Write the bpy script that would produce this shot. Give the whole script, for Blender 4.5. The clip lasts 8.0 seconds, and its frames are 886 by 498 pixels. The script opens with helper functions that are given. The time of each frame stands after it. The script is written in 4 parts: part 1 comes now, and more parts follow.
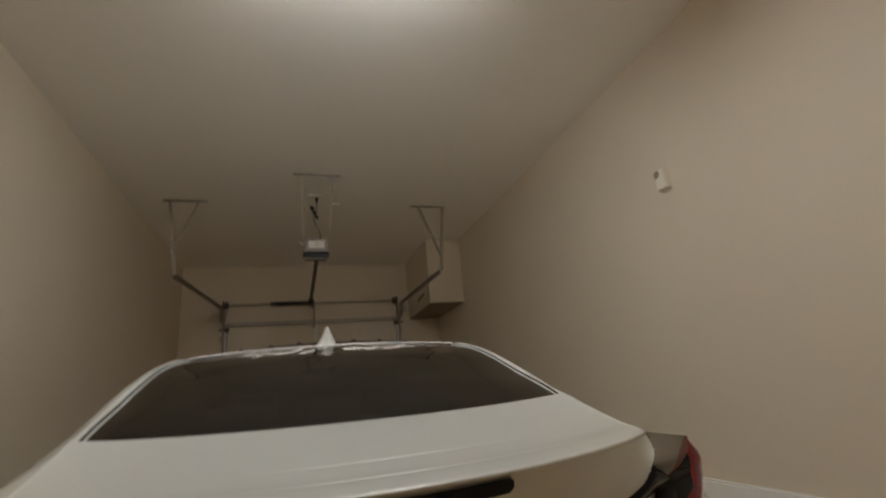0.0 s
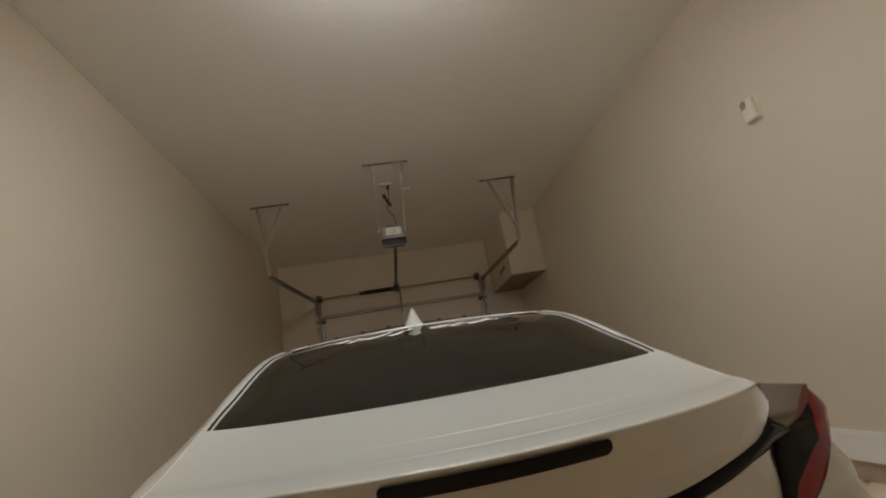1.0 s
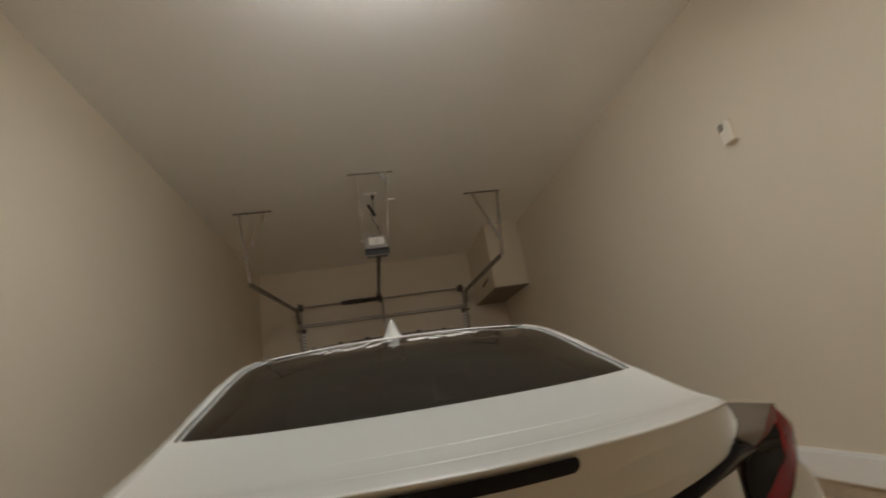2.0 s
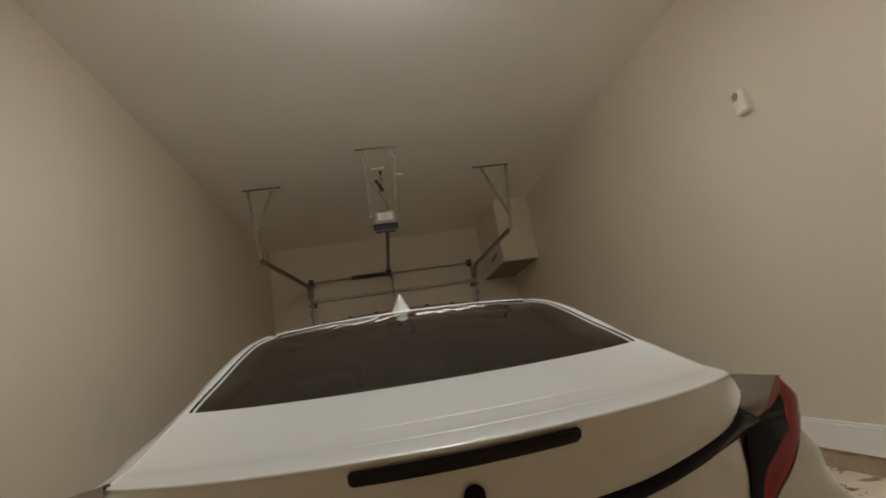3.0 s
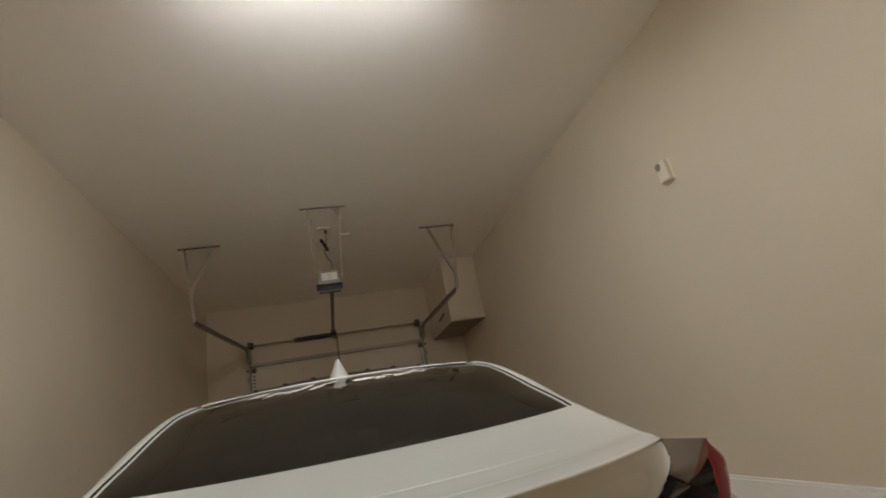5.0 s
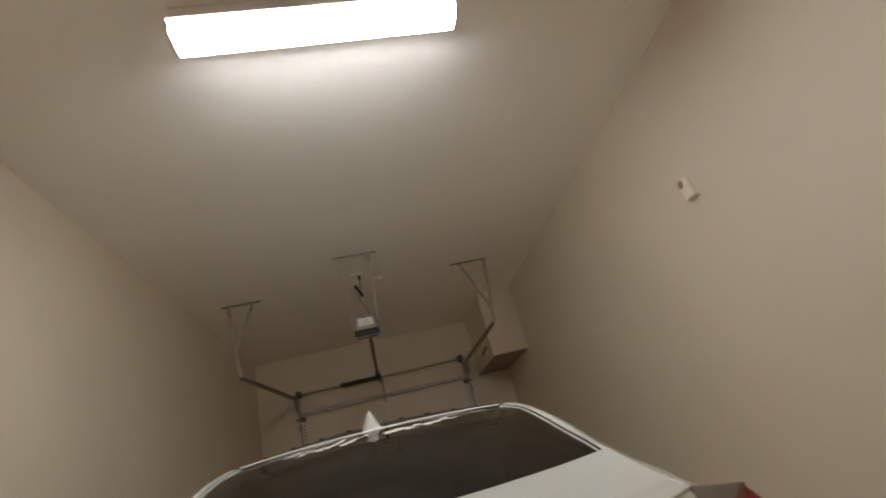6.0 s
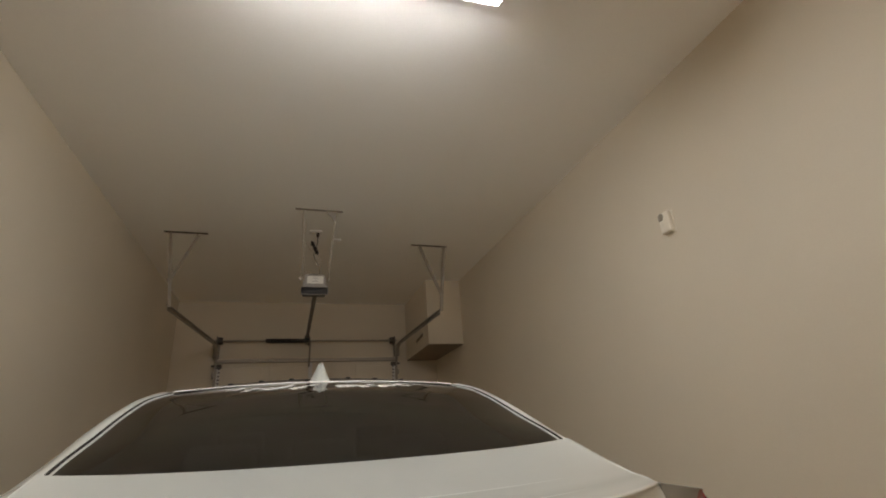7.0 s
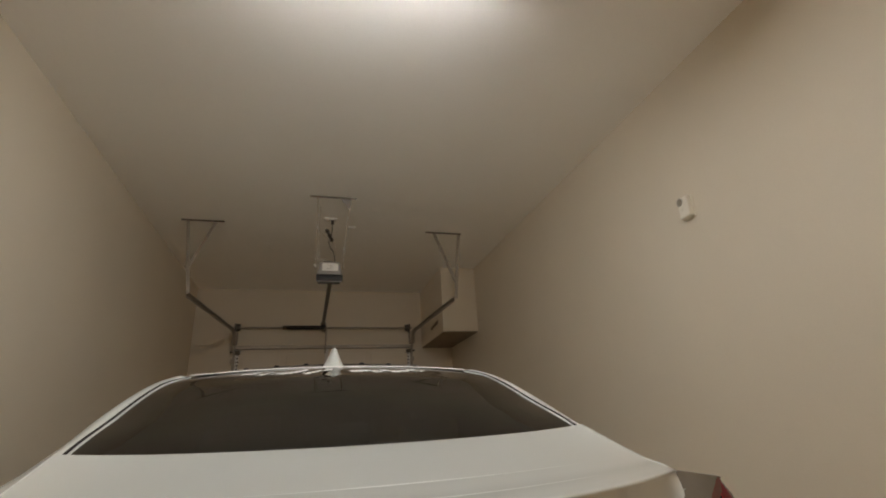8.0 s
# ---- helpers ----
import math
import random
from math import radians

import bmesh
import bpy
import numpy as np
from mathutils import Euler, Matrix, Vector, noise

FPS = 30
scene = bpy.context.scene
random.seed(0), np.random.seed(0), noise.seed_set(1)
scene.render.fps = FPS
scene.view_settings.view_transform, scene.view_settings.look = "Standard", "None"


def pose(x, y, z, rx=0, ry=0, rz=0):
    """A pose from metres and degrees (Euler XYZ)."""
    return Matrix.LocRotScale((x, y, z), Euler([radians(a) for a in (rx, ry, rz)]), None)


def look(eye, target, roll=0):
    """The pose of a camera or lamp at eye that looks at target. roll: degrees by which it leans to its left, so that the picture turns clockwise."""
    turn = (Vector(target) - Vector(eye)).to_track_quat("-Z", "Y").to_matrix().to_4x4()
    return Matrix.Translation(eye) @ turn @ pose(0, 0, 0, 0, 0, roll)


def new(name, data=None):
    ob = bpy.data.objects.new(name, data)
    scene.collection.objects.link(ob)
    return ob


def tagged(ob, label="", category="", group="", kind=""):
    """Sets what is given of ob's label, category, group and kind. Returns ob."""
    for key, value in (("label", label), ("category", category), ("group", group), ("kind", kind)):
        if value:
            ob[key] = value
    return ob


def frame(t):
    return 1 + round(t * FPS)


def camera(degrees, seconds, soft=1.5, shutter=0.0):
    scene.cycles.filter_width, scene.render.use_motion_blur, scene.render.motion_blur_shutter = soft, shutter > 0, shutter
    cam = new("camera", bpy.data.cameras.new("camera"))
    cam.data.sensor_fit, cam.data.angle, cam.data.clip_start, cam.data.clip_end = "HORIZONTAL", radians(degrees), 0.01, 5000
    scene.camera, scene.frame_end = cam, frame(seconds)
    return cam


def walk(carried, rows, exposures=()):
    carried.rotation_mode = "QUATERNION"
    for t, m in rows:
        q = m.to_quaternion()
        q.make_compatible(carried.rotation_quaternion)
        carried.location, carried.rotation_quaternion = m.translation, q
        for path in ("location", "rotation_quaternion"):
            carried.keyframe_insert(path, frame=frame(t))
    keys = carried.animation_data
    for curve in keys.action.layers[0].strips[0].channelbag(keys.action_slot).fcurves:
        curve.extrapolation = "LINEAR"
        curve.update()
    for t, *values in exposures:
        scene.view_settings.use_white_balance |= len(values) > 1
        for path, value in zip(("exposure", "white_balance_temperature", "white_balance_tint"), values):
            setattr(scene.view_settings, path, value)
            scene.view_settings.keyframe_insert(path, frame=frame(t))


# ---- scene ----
cam = camera(85.0, 8.0, soft=1.9, shutter=0.4)
PATH = [
    (0, (-0.2199, -0.5451, 1.1529), (0.3640, 1.2808, 1.7229), -5.30),
    (0.2, (-0.2273, -0.5734, 1.1533), (0.3387, 1.2323, 1.8007), -8.65),
    (0.3, (-0.2179, -0.5644, 1.1551), (0.2809, 1.2557, 1.8173), -8.88),
    (0.5, (-0.2116, -0.5481, 1.1479), (0.1897, 1.3028, 1.7906), -7.17),
    (0.7, (-0.2096, -0.5432, 1.1471), (0.1161, 1.3161, 1.8082), -7.41),
    (0.8, (-0.2050, -0.5461, 1.1405), (0.0961, 1.3267, 1.7744), -8.05),
    (1, (-0.2018, -0.5371, 1.1445), (0.0634, 1.3768, 1.6610), -9.99),
    (1.2, (-0.1894, -0.5276, 1.1392), (0.0772, 1.3900, 1.6409), -11.34),
    (1.5, (-0.1763, -0.5242, 1.1390), (0.0883, 1.3944, 1.6380), -12.81),
    (1.8, (-0.1818, -0.5407, 1.1475), (0.0605, 1.3689, 1.6906), -12.04),
    (2, (-0.1812, -0.5408, 1.1461), (0.1486, 1.3536, 1.6962), -9.11),
    (2.2, (-0.1726, -0.5370, 1.1435), (0.2610, 1.3481, 1.6517), -6.90),
    (3.3, (-0.1691, -0.5456, 1.1429), (0.0745, 1.3860, 1.6004), -9.64),
    (3.4, (-0.1644, -0.5410, 1.1514), (0.0946, 1.3859, 1.6204), -9.34),
    (3.5, (-0.1666, -0.5536, 1.1492), (0.0980, 1.3687, 1.6338), -9.36),
    (3.8, (-0.1476, -0.5627, 1.1539), (0.2250, 1.3215, 1.7115), -11.10),
    (4, (-0.1392, -0.5717, 1.1554), (0.3067, 1.2965, 1.7131), -11.88),
    (4.2, (-0.1462, -0.5919, 1.1619), (0.4197, 1.2401, 1.7310), -13.31),
    (5.3, (-0.1151, -0.5363, 1.1518), (0.3790, 1.2775, 1.8342), -10.48),
    (5.5, (-0.1047, -0.5628, 1.1519), (0.4274, 1.2340, 1.8507), -10.63),
    (5.7, (-0.0613, -0.5647, 1.1674), (0.4631, 1.2475, 1.8313), -12.94),
    (5.8, (-0.0392, -0.5667, 1.1782), (0.4363, 1.2509, 1.8641), -13.00),
    (5.9, (-0.0244, -0.5777, 1.1825), (0.3844, 1.2437, 1.9001), -13.36),
    (6, (-0.0137, -0.5886, 1.1815), (0.3388, 1.2092, 1.9837), -14.96),
    (6.1, (-0.0223, -0.5888, 1.1716), (0.2959, 1.2121, 1.9811), -15.35),
    (6.2, (-0.0588, -0.5671, 1.1680), (0.2330, 1.2387, 1.9768), -14.29),
    (6.3, (-0.0911, -0.5490, 1.1567), (0.2271, 1.2523, 1.9654), -12.17),
    (6.4, (-0.1362, -0.5249, 1.1501), (0.2458, 1.2846, 1.9114), -8.10),
    (6.5, (-0.1740, -0.5092, 1.1392), (0.2617, 1.3012, 1.8690), -5.66),
    (6.6, (-0.1839, -0.4930, 1.1348), (0.3148, 1.3075, 1.8485), -4.57),
    (6.7, (-0.1939, -0.4808, 1.1293), (0.3376, 1.3055, 1.8549), -4.43),
    (7, (-0.2087, -0.4914, 1.1371), (0.3690, 1.2761, 1.8736), -3.79),
    (7.5, (-0.1981, -0.4868, 1.1351), (0.3739, 1.2916, 1.8494), -3.58),
    (8, (-0.1928, -0.4725, 1.1307), (0.3256, 1.3294, 1.8268), -3.16),
]
walk(cam, [(t, look(eye, target, roll)) for t, eye, target, roll in PATH],
     [(0, -0.28), (0.5, -0.22), (1.5, -0.12), (4, -0.05), (6, -0.02), (7, 0.02), (8, 0.02)])

# ---- light ----
scene.view_settings.exposure = 0.0
# light goes many times to and fro between the pale walls
scene.cycles.max_bounces = 16
scene.cycles.diffuse_bounces = 14
world = bpy.data.worlds.new("world")
scene.world = world
world.use_nodes = True
world.node_tree.nodes["Background"].inputs["Color"].default_value = (0.02, 0.02, 0.022, 1)
world.node_tree.nodes["Background"].inputs["Strength"].default_value = 0.2
LAMP_POWER = 50.5
LAMP_COLOUR = (1.0, 0.975, 0.94)

# ---- plan, in metres ----
X0, X1 = -1.66, 1.835      # side walls
Y0, Y1 = -5.0, 6.41       # back wall, door wall
H = 3.064                  # ceiling
DOOR_X0, DOOR_X1, DOOR_Z = -1.08, 1.17, 2.26
CAR_X, CAR_Y, CAR_TURN = -0.067, 0.329, 0.17


# ---- materials ----
def material(name, colour, rough=0.5, metal=0.0, coat=0.0, grain=None, bump=None, mottle=0.0, mottle_scale=2.0, spots=None, spec=0.5, coat_rough=0.04):
    """A painted, metal or mineral surface: grain (scale, amount), bump (scale, metres), slow mottling, spots (colour, scale, cover)."""
    m = bpy.data.materials.new(name)
    m.use_nodes = True
    nt = m.node_tree
    b = nt.nodes["Principled BSDF"]
    b.inputs["Base Color"].default_value = (*colour, 1)
    b.inputs["Roughness"].default_value = rough
    b.inputs["Metallic"].default_value = metal
    b.inputs["Coat Weight"].default_value = coat
    b.inputs["Specular IOR Level"].default_value = spec
    b.inputs["Coat Roughness"].default_value = coat_rough
    tc = nt.nodes.new("ShaderNodeTexCoord")
    last = None

    def noise_node(scale, detail=4.0):
        n = nt.nodes.new("ShaderNodeTexNoise")
        n.inputs["Scale"].default_value, n.inputs["Detail"].default_value = scale, detail
        nt.links.new(tc.outputs["Object"], n.inputs["Vector"])
        return n

    def mixed(base, factor, lo, hi):
        ramp = nt.nodes.new("ShaderNodeMapRange")
        ramp.inputs["To Min"].default_value, ramp.inputs["To Max"].default_value = lo, hi
        nt.links.new(factor, ramp.inputs["Value"])
        mul = nt.nodes.new("ShaderNodeMix")
        mul.data_type, mul.blend_type = "RGBA", "MULTIPLY"
        mul.inputs["Factor"].default_value = 1.0
        if base is None:
            mul.inputs["A"].default_value = (*colour, 1)
        else:
            nt.links.new(base, mul.inputs["A"])
        nt.links.new(ramp.outputs["Result"], mul.inputs["B"])
        return mul.outputs["Result"]

    if mottle:
        last = mixed(last, noise_node(mottle_scale, 3.0).outputs["Fac"], 1 - mottle, 1 + mottle)
    if grain:
        last = mixed(last, noise_node(grain[0]).outputs["Fac"], 1 - grain[1], 1 + grain[1])
    if spots:
        n = noise_node(spots[1], 6.0)
        edge = nt.nodes.new("ShaderNodeMapRange")
        edge.inputs["From Min"].default_value, edge.inputs["From Max"].default_value = spots[2], spots[2] + 0.06
        nt.links.new(n.outputs["Fac"], edge.inputs["Value"])
        mix = nt.nodes.new("ShaderNodeMix")
        mix.data_type = "RGBA"
        nt.links.new(edge.outputs["Result"], mix.inputs["Factor"])
        if last is None:
            mix.inputs["A"].default_value = (*colour, 1)
        else:
            nt.links.new(last, mix.inputs["A"])
        mix.inputs["B"].default_value = (*spots[0], 1)
        last = mix.outputs["Result"]
    if last is not None:
        nt.links.new(last, b.inputs["Base Color"])
    if bump:
        n = noise_node(bump[0], 3.0)
        bn = nt.nodes.new("ShaderNodeBump")
        bn.inputs["Distance"].default_value, bn.inputs["Strength"].default_value = bump[1], 1.0
        nt.links.new(n.outputs["Fac"], bn.inputs["Height"])
        nt.links.new(bn.outputs["Normal"], b.inputs["Normal"])
    return m


def glowing(name, colour, strength):
    m = bpy.data.materials.new(name)
    m.use_nodes = True
    b = m.node_tree.nodes["Principled BSDF"]
    b.inputs["Base Color"].default_value = (0.8, 0.8, 0.8, 1)
    b.inputs["Emission Color"].default_value = (*colour, 1)
    b.inputs["Emission Strength"].default_value = strength
    return m


def tinted_glass(name, tint, wave=0.0, wave_scale=30.0):
    m = bpy.data.materials.new(name)
    m.use_nodes = True
    nt = m.node_tree
    b = nt.nodes["Principled BSDF"]
    b.inputs["Base Color"].default_value = (*tint, 1)
    b.inputs["Roughness"].default_value = 0.0
    b.inputs["IOR"].default_value = 1.40
    b.inputs["Transmission Weight"].default_value = 1.0
    if wave:
        tc = nt.nodes.new("ShaderNodeTexCoord")
        n = nt.nodes.new("ShaderNodeTexNoise")
        n.inputs["Scale"].default_value = wave_scale
        bn = nt.nodes.new("ShaderNodeBump")
        bn.inputs["Distance"].default_value = wave
        nt.links.new(tc.outputs["Object"], n.inputs["Vector"])
        nt.links.new(n.outputs["Fac"], bn.inputs["Height"])
        nt.links.new(bn.outputs["Normal"], b.inputs["Normal"])
        film = nt.nodes.new("ShaderNodeBsdfDiffuse")
        film.inputs["Color"].default_value = (0.55, 0.45, 0.33, 1)
        patchy = nt.nodes.new("ShaderNodeTexNoise")
        patchy.inputs["Scale"].default_value = 6.0
        patchy.inputs["Detail"].default_value = 8.0
        amount = nt.nodes.new("ShaderNodeMapRange")
        amount.inputs["From Min"].default_value = 0.3
        amount.inputs["From Max"].default_value = 0.7
        amount.inputs["To Min"].default_value = 0.006
        amount.inputs["To Max"].default_value = 0.018
        mix = nt.nodes.new("ShaderNodeMixShader")
        nt.links.new(tc.outputs["Object"], patchy.inputs["Vector"])
        nt.links.new(patchy.outputs["Fac"], amount.inputs["Value"])
        nt.links.new(amount.outputs["Result"], mix.inputs["Fac"])
        nt.links.new(b.outputs["BSDF"], mix.inputs[1])
        nt.links.new(film.outputs["BSDF"], mix.inputs[2])
        nt.links.new(mix.outputs["Shader"], nt.nodes["Material Output"].inputs["Surface"])
    return m


M_WALL = material("wall_paint", (0.755, 0.68, 0.56), 0.62, grain=(160, 0.03), bump=(140, 0.0006), mottle=0.05, mottle_scale=1.3)
M_CEIL = material("ceiling_paint", (0.965, 0.955, 0.93), 0.7, grain=(120, 0.03), bump=(110, 0.0008), mottle=0.04, mottle_scale=1.1)
M_TRIM = material("trim_paint", (0.90, 0.895, 0.88), 0.4, grain=(60, 0.03), mottle=0.04, mottle_scale=5)
M_CONC = material("concrete", (0.84, 0.745, 0.595), 0.8, grain=(45, 0.16), bump=(60, 0.002), mottle=0.2, mottle_scale=3.5, spots=((0.36, 0.25, 0.15), 9.0, 0.62))
M_STEM = material("stem_concrete", (0.46, 0.37, 0.27), 0.85, grain=(40, 0.2), bump=(60, 0.003), mottle=0.22, mottle_scale=5)
M_BACK = material("back_wall_dim", (0.46, 0.34, 0.21), 0.7, grain=(90, 0.08), mottle=0.10, mottle_scale=1.5)
M_FLOOR = material("floor_concrete", (0.64, 0.49, 0.32), 0.65, grain=(50, 0.12), bump=(70, 0.0012), mottle=0.18, mottle_scale=1.6)
M_DIRT = material("debris", (0.46, 0.28, 0.155), 0.9, grain=(90, 0.3), mottle=0.25, mottle_scale=25)
M_STEEL = material("galvanised_steel", (0.42, 0.38, 0.325), 0.5, 0.6, grain=(70, 0.15), mottle=0.12, mottle_scale=9)
M_STEEL_DARK = material("oiled_steel", (0.13, 0.114, 0.096), 0.5, 0.4, grain=(60, 0.2), mottle=0.15, mottle_scale=12)
M_ANGLE = material("slotted_angle", (0.17, 0.145, 0.115), 0.5, 0.3, grain=(60, 0.2), mottle=0.15, mottle_scale=12)
M_STRAP = material("pale_strap", (0.50, 0.45, 0.38), 0.55, 0.2, grain=(70, 0.12), mottle=0.1, mottle_scale=9)
M_SHADE_BROWN = material("shade_brown", (0.28, 0.225, 0.165), 0.8, grain=(40, 0.2), mottle=0.2, mottle_scale=4)
M_SPRING = material("spring_steel", (0.035, 0.032, 0.03), 0.45, 0.6, grain=(60, 0.2))
M_DOOR = material("door_paint", (0.78, 0.71, 0.60), 0.5, grain=(80, 0.03), bump=(90, 0.0005), mottle=0.04)
M_PLASTIC_GREY = material("grey_plastic", (0.33, 0.31, 0.29), 0.45, grain=(80, 0.04))
M_PLASTIC_DARK = material("dark_plastic", (0.022, 0.021, 0.022), 0.42, grain=(120, 0.08))
M_PLASTIC_BEIGE = material("beige_plastic", (0.86, 0.81, 0.71), 0.4, grain=(80, 0.03), mottle=0.04, mottle_scale=20)
M_GRILLE = material("grey_grille", (0.34, 0.30, 0.24), 0.6, grain=(300, 0.25))
M_PAPER = material("paper_label", (0.78, 0.76, 0.72), 0.6, grain=(60, 0.03))
M_PRINT = material("label_print", (0.36, 0.35, 0.34), 0.6, grain=(60, 0.05))
M_CORD = material("black_cord", (0.026, 0.019, 0.015), 0.5, grain=(80, 0.1))
M_WIRE = material("bell_wire", (0.5, 0.46, 0.40), 0.5, grain=(80, 0.1))
M_LAMP = glowing("lamp_diffuser", LAMP_COLOUR, LAMP_POWER)
M_LAMP_SIDE = glowing("lamp_diffuser_side", LAMP_COLOUR, 64.0)
M_WHITE = material("white_enamel", (0.8, 0.79, 0.77), 0.35, grain=(60, 0.02))
M_PAINT = material("white_car_paint", (0.685, 0.715, 0.695), 0.32, coat=0.9, coat_rough=0.05, grain=(400, 0.015), mottle=0.015, mottle_scale=3)
M_BLACK = material("gloss_black", (0.014, 0.014, 0.018), 0.16, spec=0.06, grain=(200, 0.05), mottle=0.1, mottle_scale=8)
M_GASKET = material("rubber_gasket", (0.014, 0.011, 0.009), 0.7, spec=0.15, grain=(120, 0.1))
M_TYRE = material("tyre_rubber", (0.018, 0.018, 0.018), 0.8, grain=(90, 0.2))
M_ALLOY = material("alloy", (0.52, 0.52, 0.53), 0.28, 0.9, grain=(80, 0.05))
M_CHROME = material("chrome", (0.7, 0.7, 0.7), 0.12, 1.0, grain=(60, 0.02))
M_CABIN = material("cabin_cloth", (0.045, 0.043, 0.04), 0.85, grain=(150, 0.2), mottle=0.1, mottle_scale=10)
M_GLASS = tinted_glass("tinted_glass", (0.06, 0.06, 0.056))
M_GLASS_REAR = tinted_glass("tinted_rear_glass", (0.06, 0.06, 0.056), 0.00005, 22.0)
M_RED_PALE = material("pale_red_lens", (0.17, 0.048, 0.036), 0.12, spec=0.4, grain=(70, 0.06), mottle=0.08, mottle_scale=14)
M_RED_GLINT = material("red_glint", (0.60, 0.008, 0.014), 0.15, spec=0.2, grain=(70, 0.06))
M_RED = material("red_lens", (0.26, 0.008, 0.016), 0.12, spec=0.12, grain=(70, 0.12), mottle=0.12, mottle_scale=14)
M_BRAKE = material("brake_lamp_cover", (0.026, 0.026, 0.030), 0.35, spec=0.06, grain=(90, 0.1), mottle=0.08, mottle_scale=20)
M_SMOKE = material("smoked_lens", (0.012, 0.010, 0.009), 0.14, spec=0.06, grain=(70, 0.1))
M_CLEAR = material("lens_housing", (0.17, 0.145, 0.115), 0.14, spec=0.5, grain=(70, 0.05))


# ---- mesh helpers ----
def link(name, bm, mat, parent=None, label="", smooth=False):
    me = bpy.data.meshes.new(name)
    bmesh.ops.recalc_face_normals(bm, faces=bm.faces)
    bm.to_mesh(me)
    bm.free()
    me.materials.append(mat)
    if smooth:
        for p in me.polygons:
            p.use_smooth = True
        me.set_sharp_from_angle(angle=math.radians(42))
    ob = new(name, me)
    if parent is not None:
        ob.parent = parent
    if label:
        ob["label"] = label
    return ob


def part(name, bm, mat, parent, label="", smooth=False):
    """One mesh under a thing or under a part."""
    return link(name, bm, mat, parent, label, smooth)


def empty(name, m=None):
    ob = new(name)
    ob.empty_display_size = 0.1
    if m is not None:
        ob.matrix_basis = m
    return ob


def box(x0, y0, z0, x1, y1, z1, bevel=0.0, bm=None, seg=2):
    out = bmesh.new()
    bmesh.ops.create_cube(out, size=1.0)
    for v in out.verts:
        v.co = Vector((x0 + (v.co.x + 0.5) * (x1 - x0), y0 + (v.co.y + 0.5) * (y1 - y0), z0 + (v.co.z + 0.5) * (z1 - z0)))
    if bevel:
        bmesh.ops.bevel(out, geom=out.edges[:], offset=bevel, segments=seg, affect="EDGES", profile=0.5)
    return join(bm, out)


def join(bm, other):
    if bm is None:
        return other
    me = bpy.data.meshes.new("tmp")
    other.to_mesh(me)
    other.free()
    bm.from_mesh(me)
    bpy.data.meshes.remove(me)
    return bm


def rod(a, b, r, sides=8, bm=None, r2=None, turn=0.0):
    """A round or few-sided bar from a to b."""
    a, b = Vector(a), Vector(b)
    out = bmesh.new()
    bmesh.ops.create_cone(out, cap_ends=True, segments=sides, radius1=r, radius2=r if r2 is None else r2, depth=(b - a).length)
    q = (b - a).to_track_quat("Z", "Y").to_matrix().to_4x4() @ Matrix.Rotation(turn, 4, "Z")
    bmesh.ops.transform(out, matrix=Matrix.Translation((a + b) / 2) @ q, verts=out.verts)
    return join(bm, out)


def tube(points, r, sides=8, bm=None):
    """A bent round cord through the points."""
    pts = [Vector(p) for p in points]
    out = bmesh.new()
    rings = []
    for i, p in enumerate(pts):
        d = (pts[min(i + 1, len(pts) - 1)] - pts[max(i - 1, 0)]).normalized()
        q = d.to_track_quat("Z", "Y").to_matrix()
        rings.append([out.verts.new(p + q @ Vector((r * math.cos(2 * math.pi * k / sides), r * math.sin(2 * math.pi * k / sides), 0))) for k in range(sides)])
    for a, b in zip(rings, rings[1:]):
        for k in range(sides):
            out.faces.new((a[k], a[(k + 1) % sides], b[(k + 1) % sides], b[k]))
    out.faces.new(rings[0])
    out.faces.new(list(reversed(rings[-1])))
    return join(bm, out)


def angle_iron(a, b, w, t, up=(0, 0, 1), flip=1):
    """An L-shaped bar from a to b with flanges w wide and t thick, with a row of slots left as notches."""
    a, b, up = Vector(a), Vector(b), Vector(up)
    d = (b - a).normalized()
    side = d.cross(up).normalized() * flip
    nrm = side.cross(d).normalized() * flip
    out = bmesh.new()
    prof = [(0, 0), (w, 0), (w, t), (t, t), (t, w), (0, w)]
    rings = [[out.verts.new(p + side * u + nrm * v) for u, v in prof] for p in (a, b)]
    n = len(prof)
    for k in range(n):
        out.faces.new((rings[0][k], rings[0][(k + 1) % n], rings[1][(k + 1) % n], rings[1][k]))
    out.faces.new(rings[0])
    out.faces.new(list(reversed(rings[1])))
    return out


def grid(rows, cols, f, thick=0.0, bm=None):
    """A sheet of (rows+1) x (cols+1) points f(i/rows, j/cols); thick pushes a second skin inwards along the normal."""
    out = bmesh.new()
    vs = [[out.verts.new(f(i / rows, j / cols)) for j in range(cols + 1)] for i in range(rows + 1)]
    for i in range(rows):
        for j in range(cols):
            q = [vs[i][j], vs[i + 1][j], vs[i + 1][j + 1], vs[i][j + 1]]
            if (q[0].co - q[1].co).length < 1e-7 and (q[2].co - q[3].co).length < 1e-7:
                continue
            out.faces.new(q)
    bmesh.ops.remove_doubles(out, verts=out.verts, dist=1e-6)
    if thick:
        bmesh.ops.recalc_face_normals(out, faces=out.faces)
        bmesh.ops.solidify(out, geom=out.faces[:], thickness=thick)
    return join(bm, out)


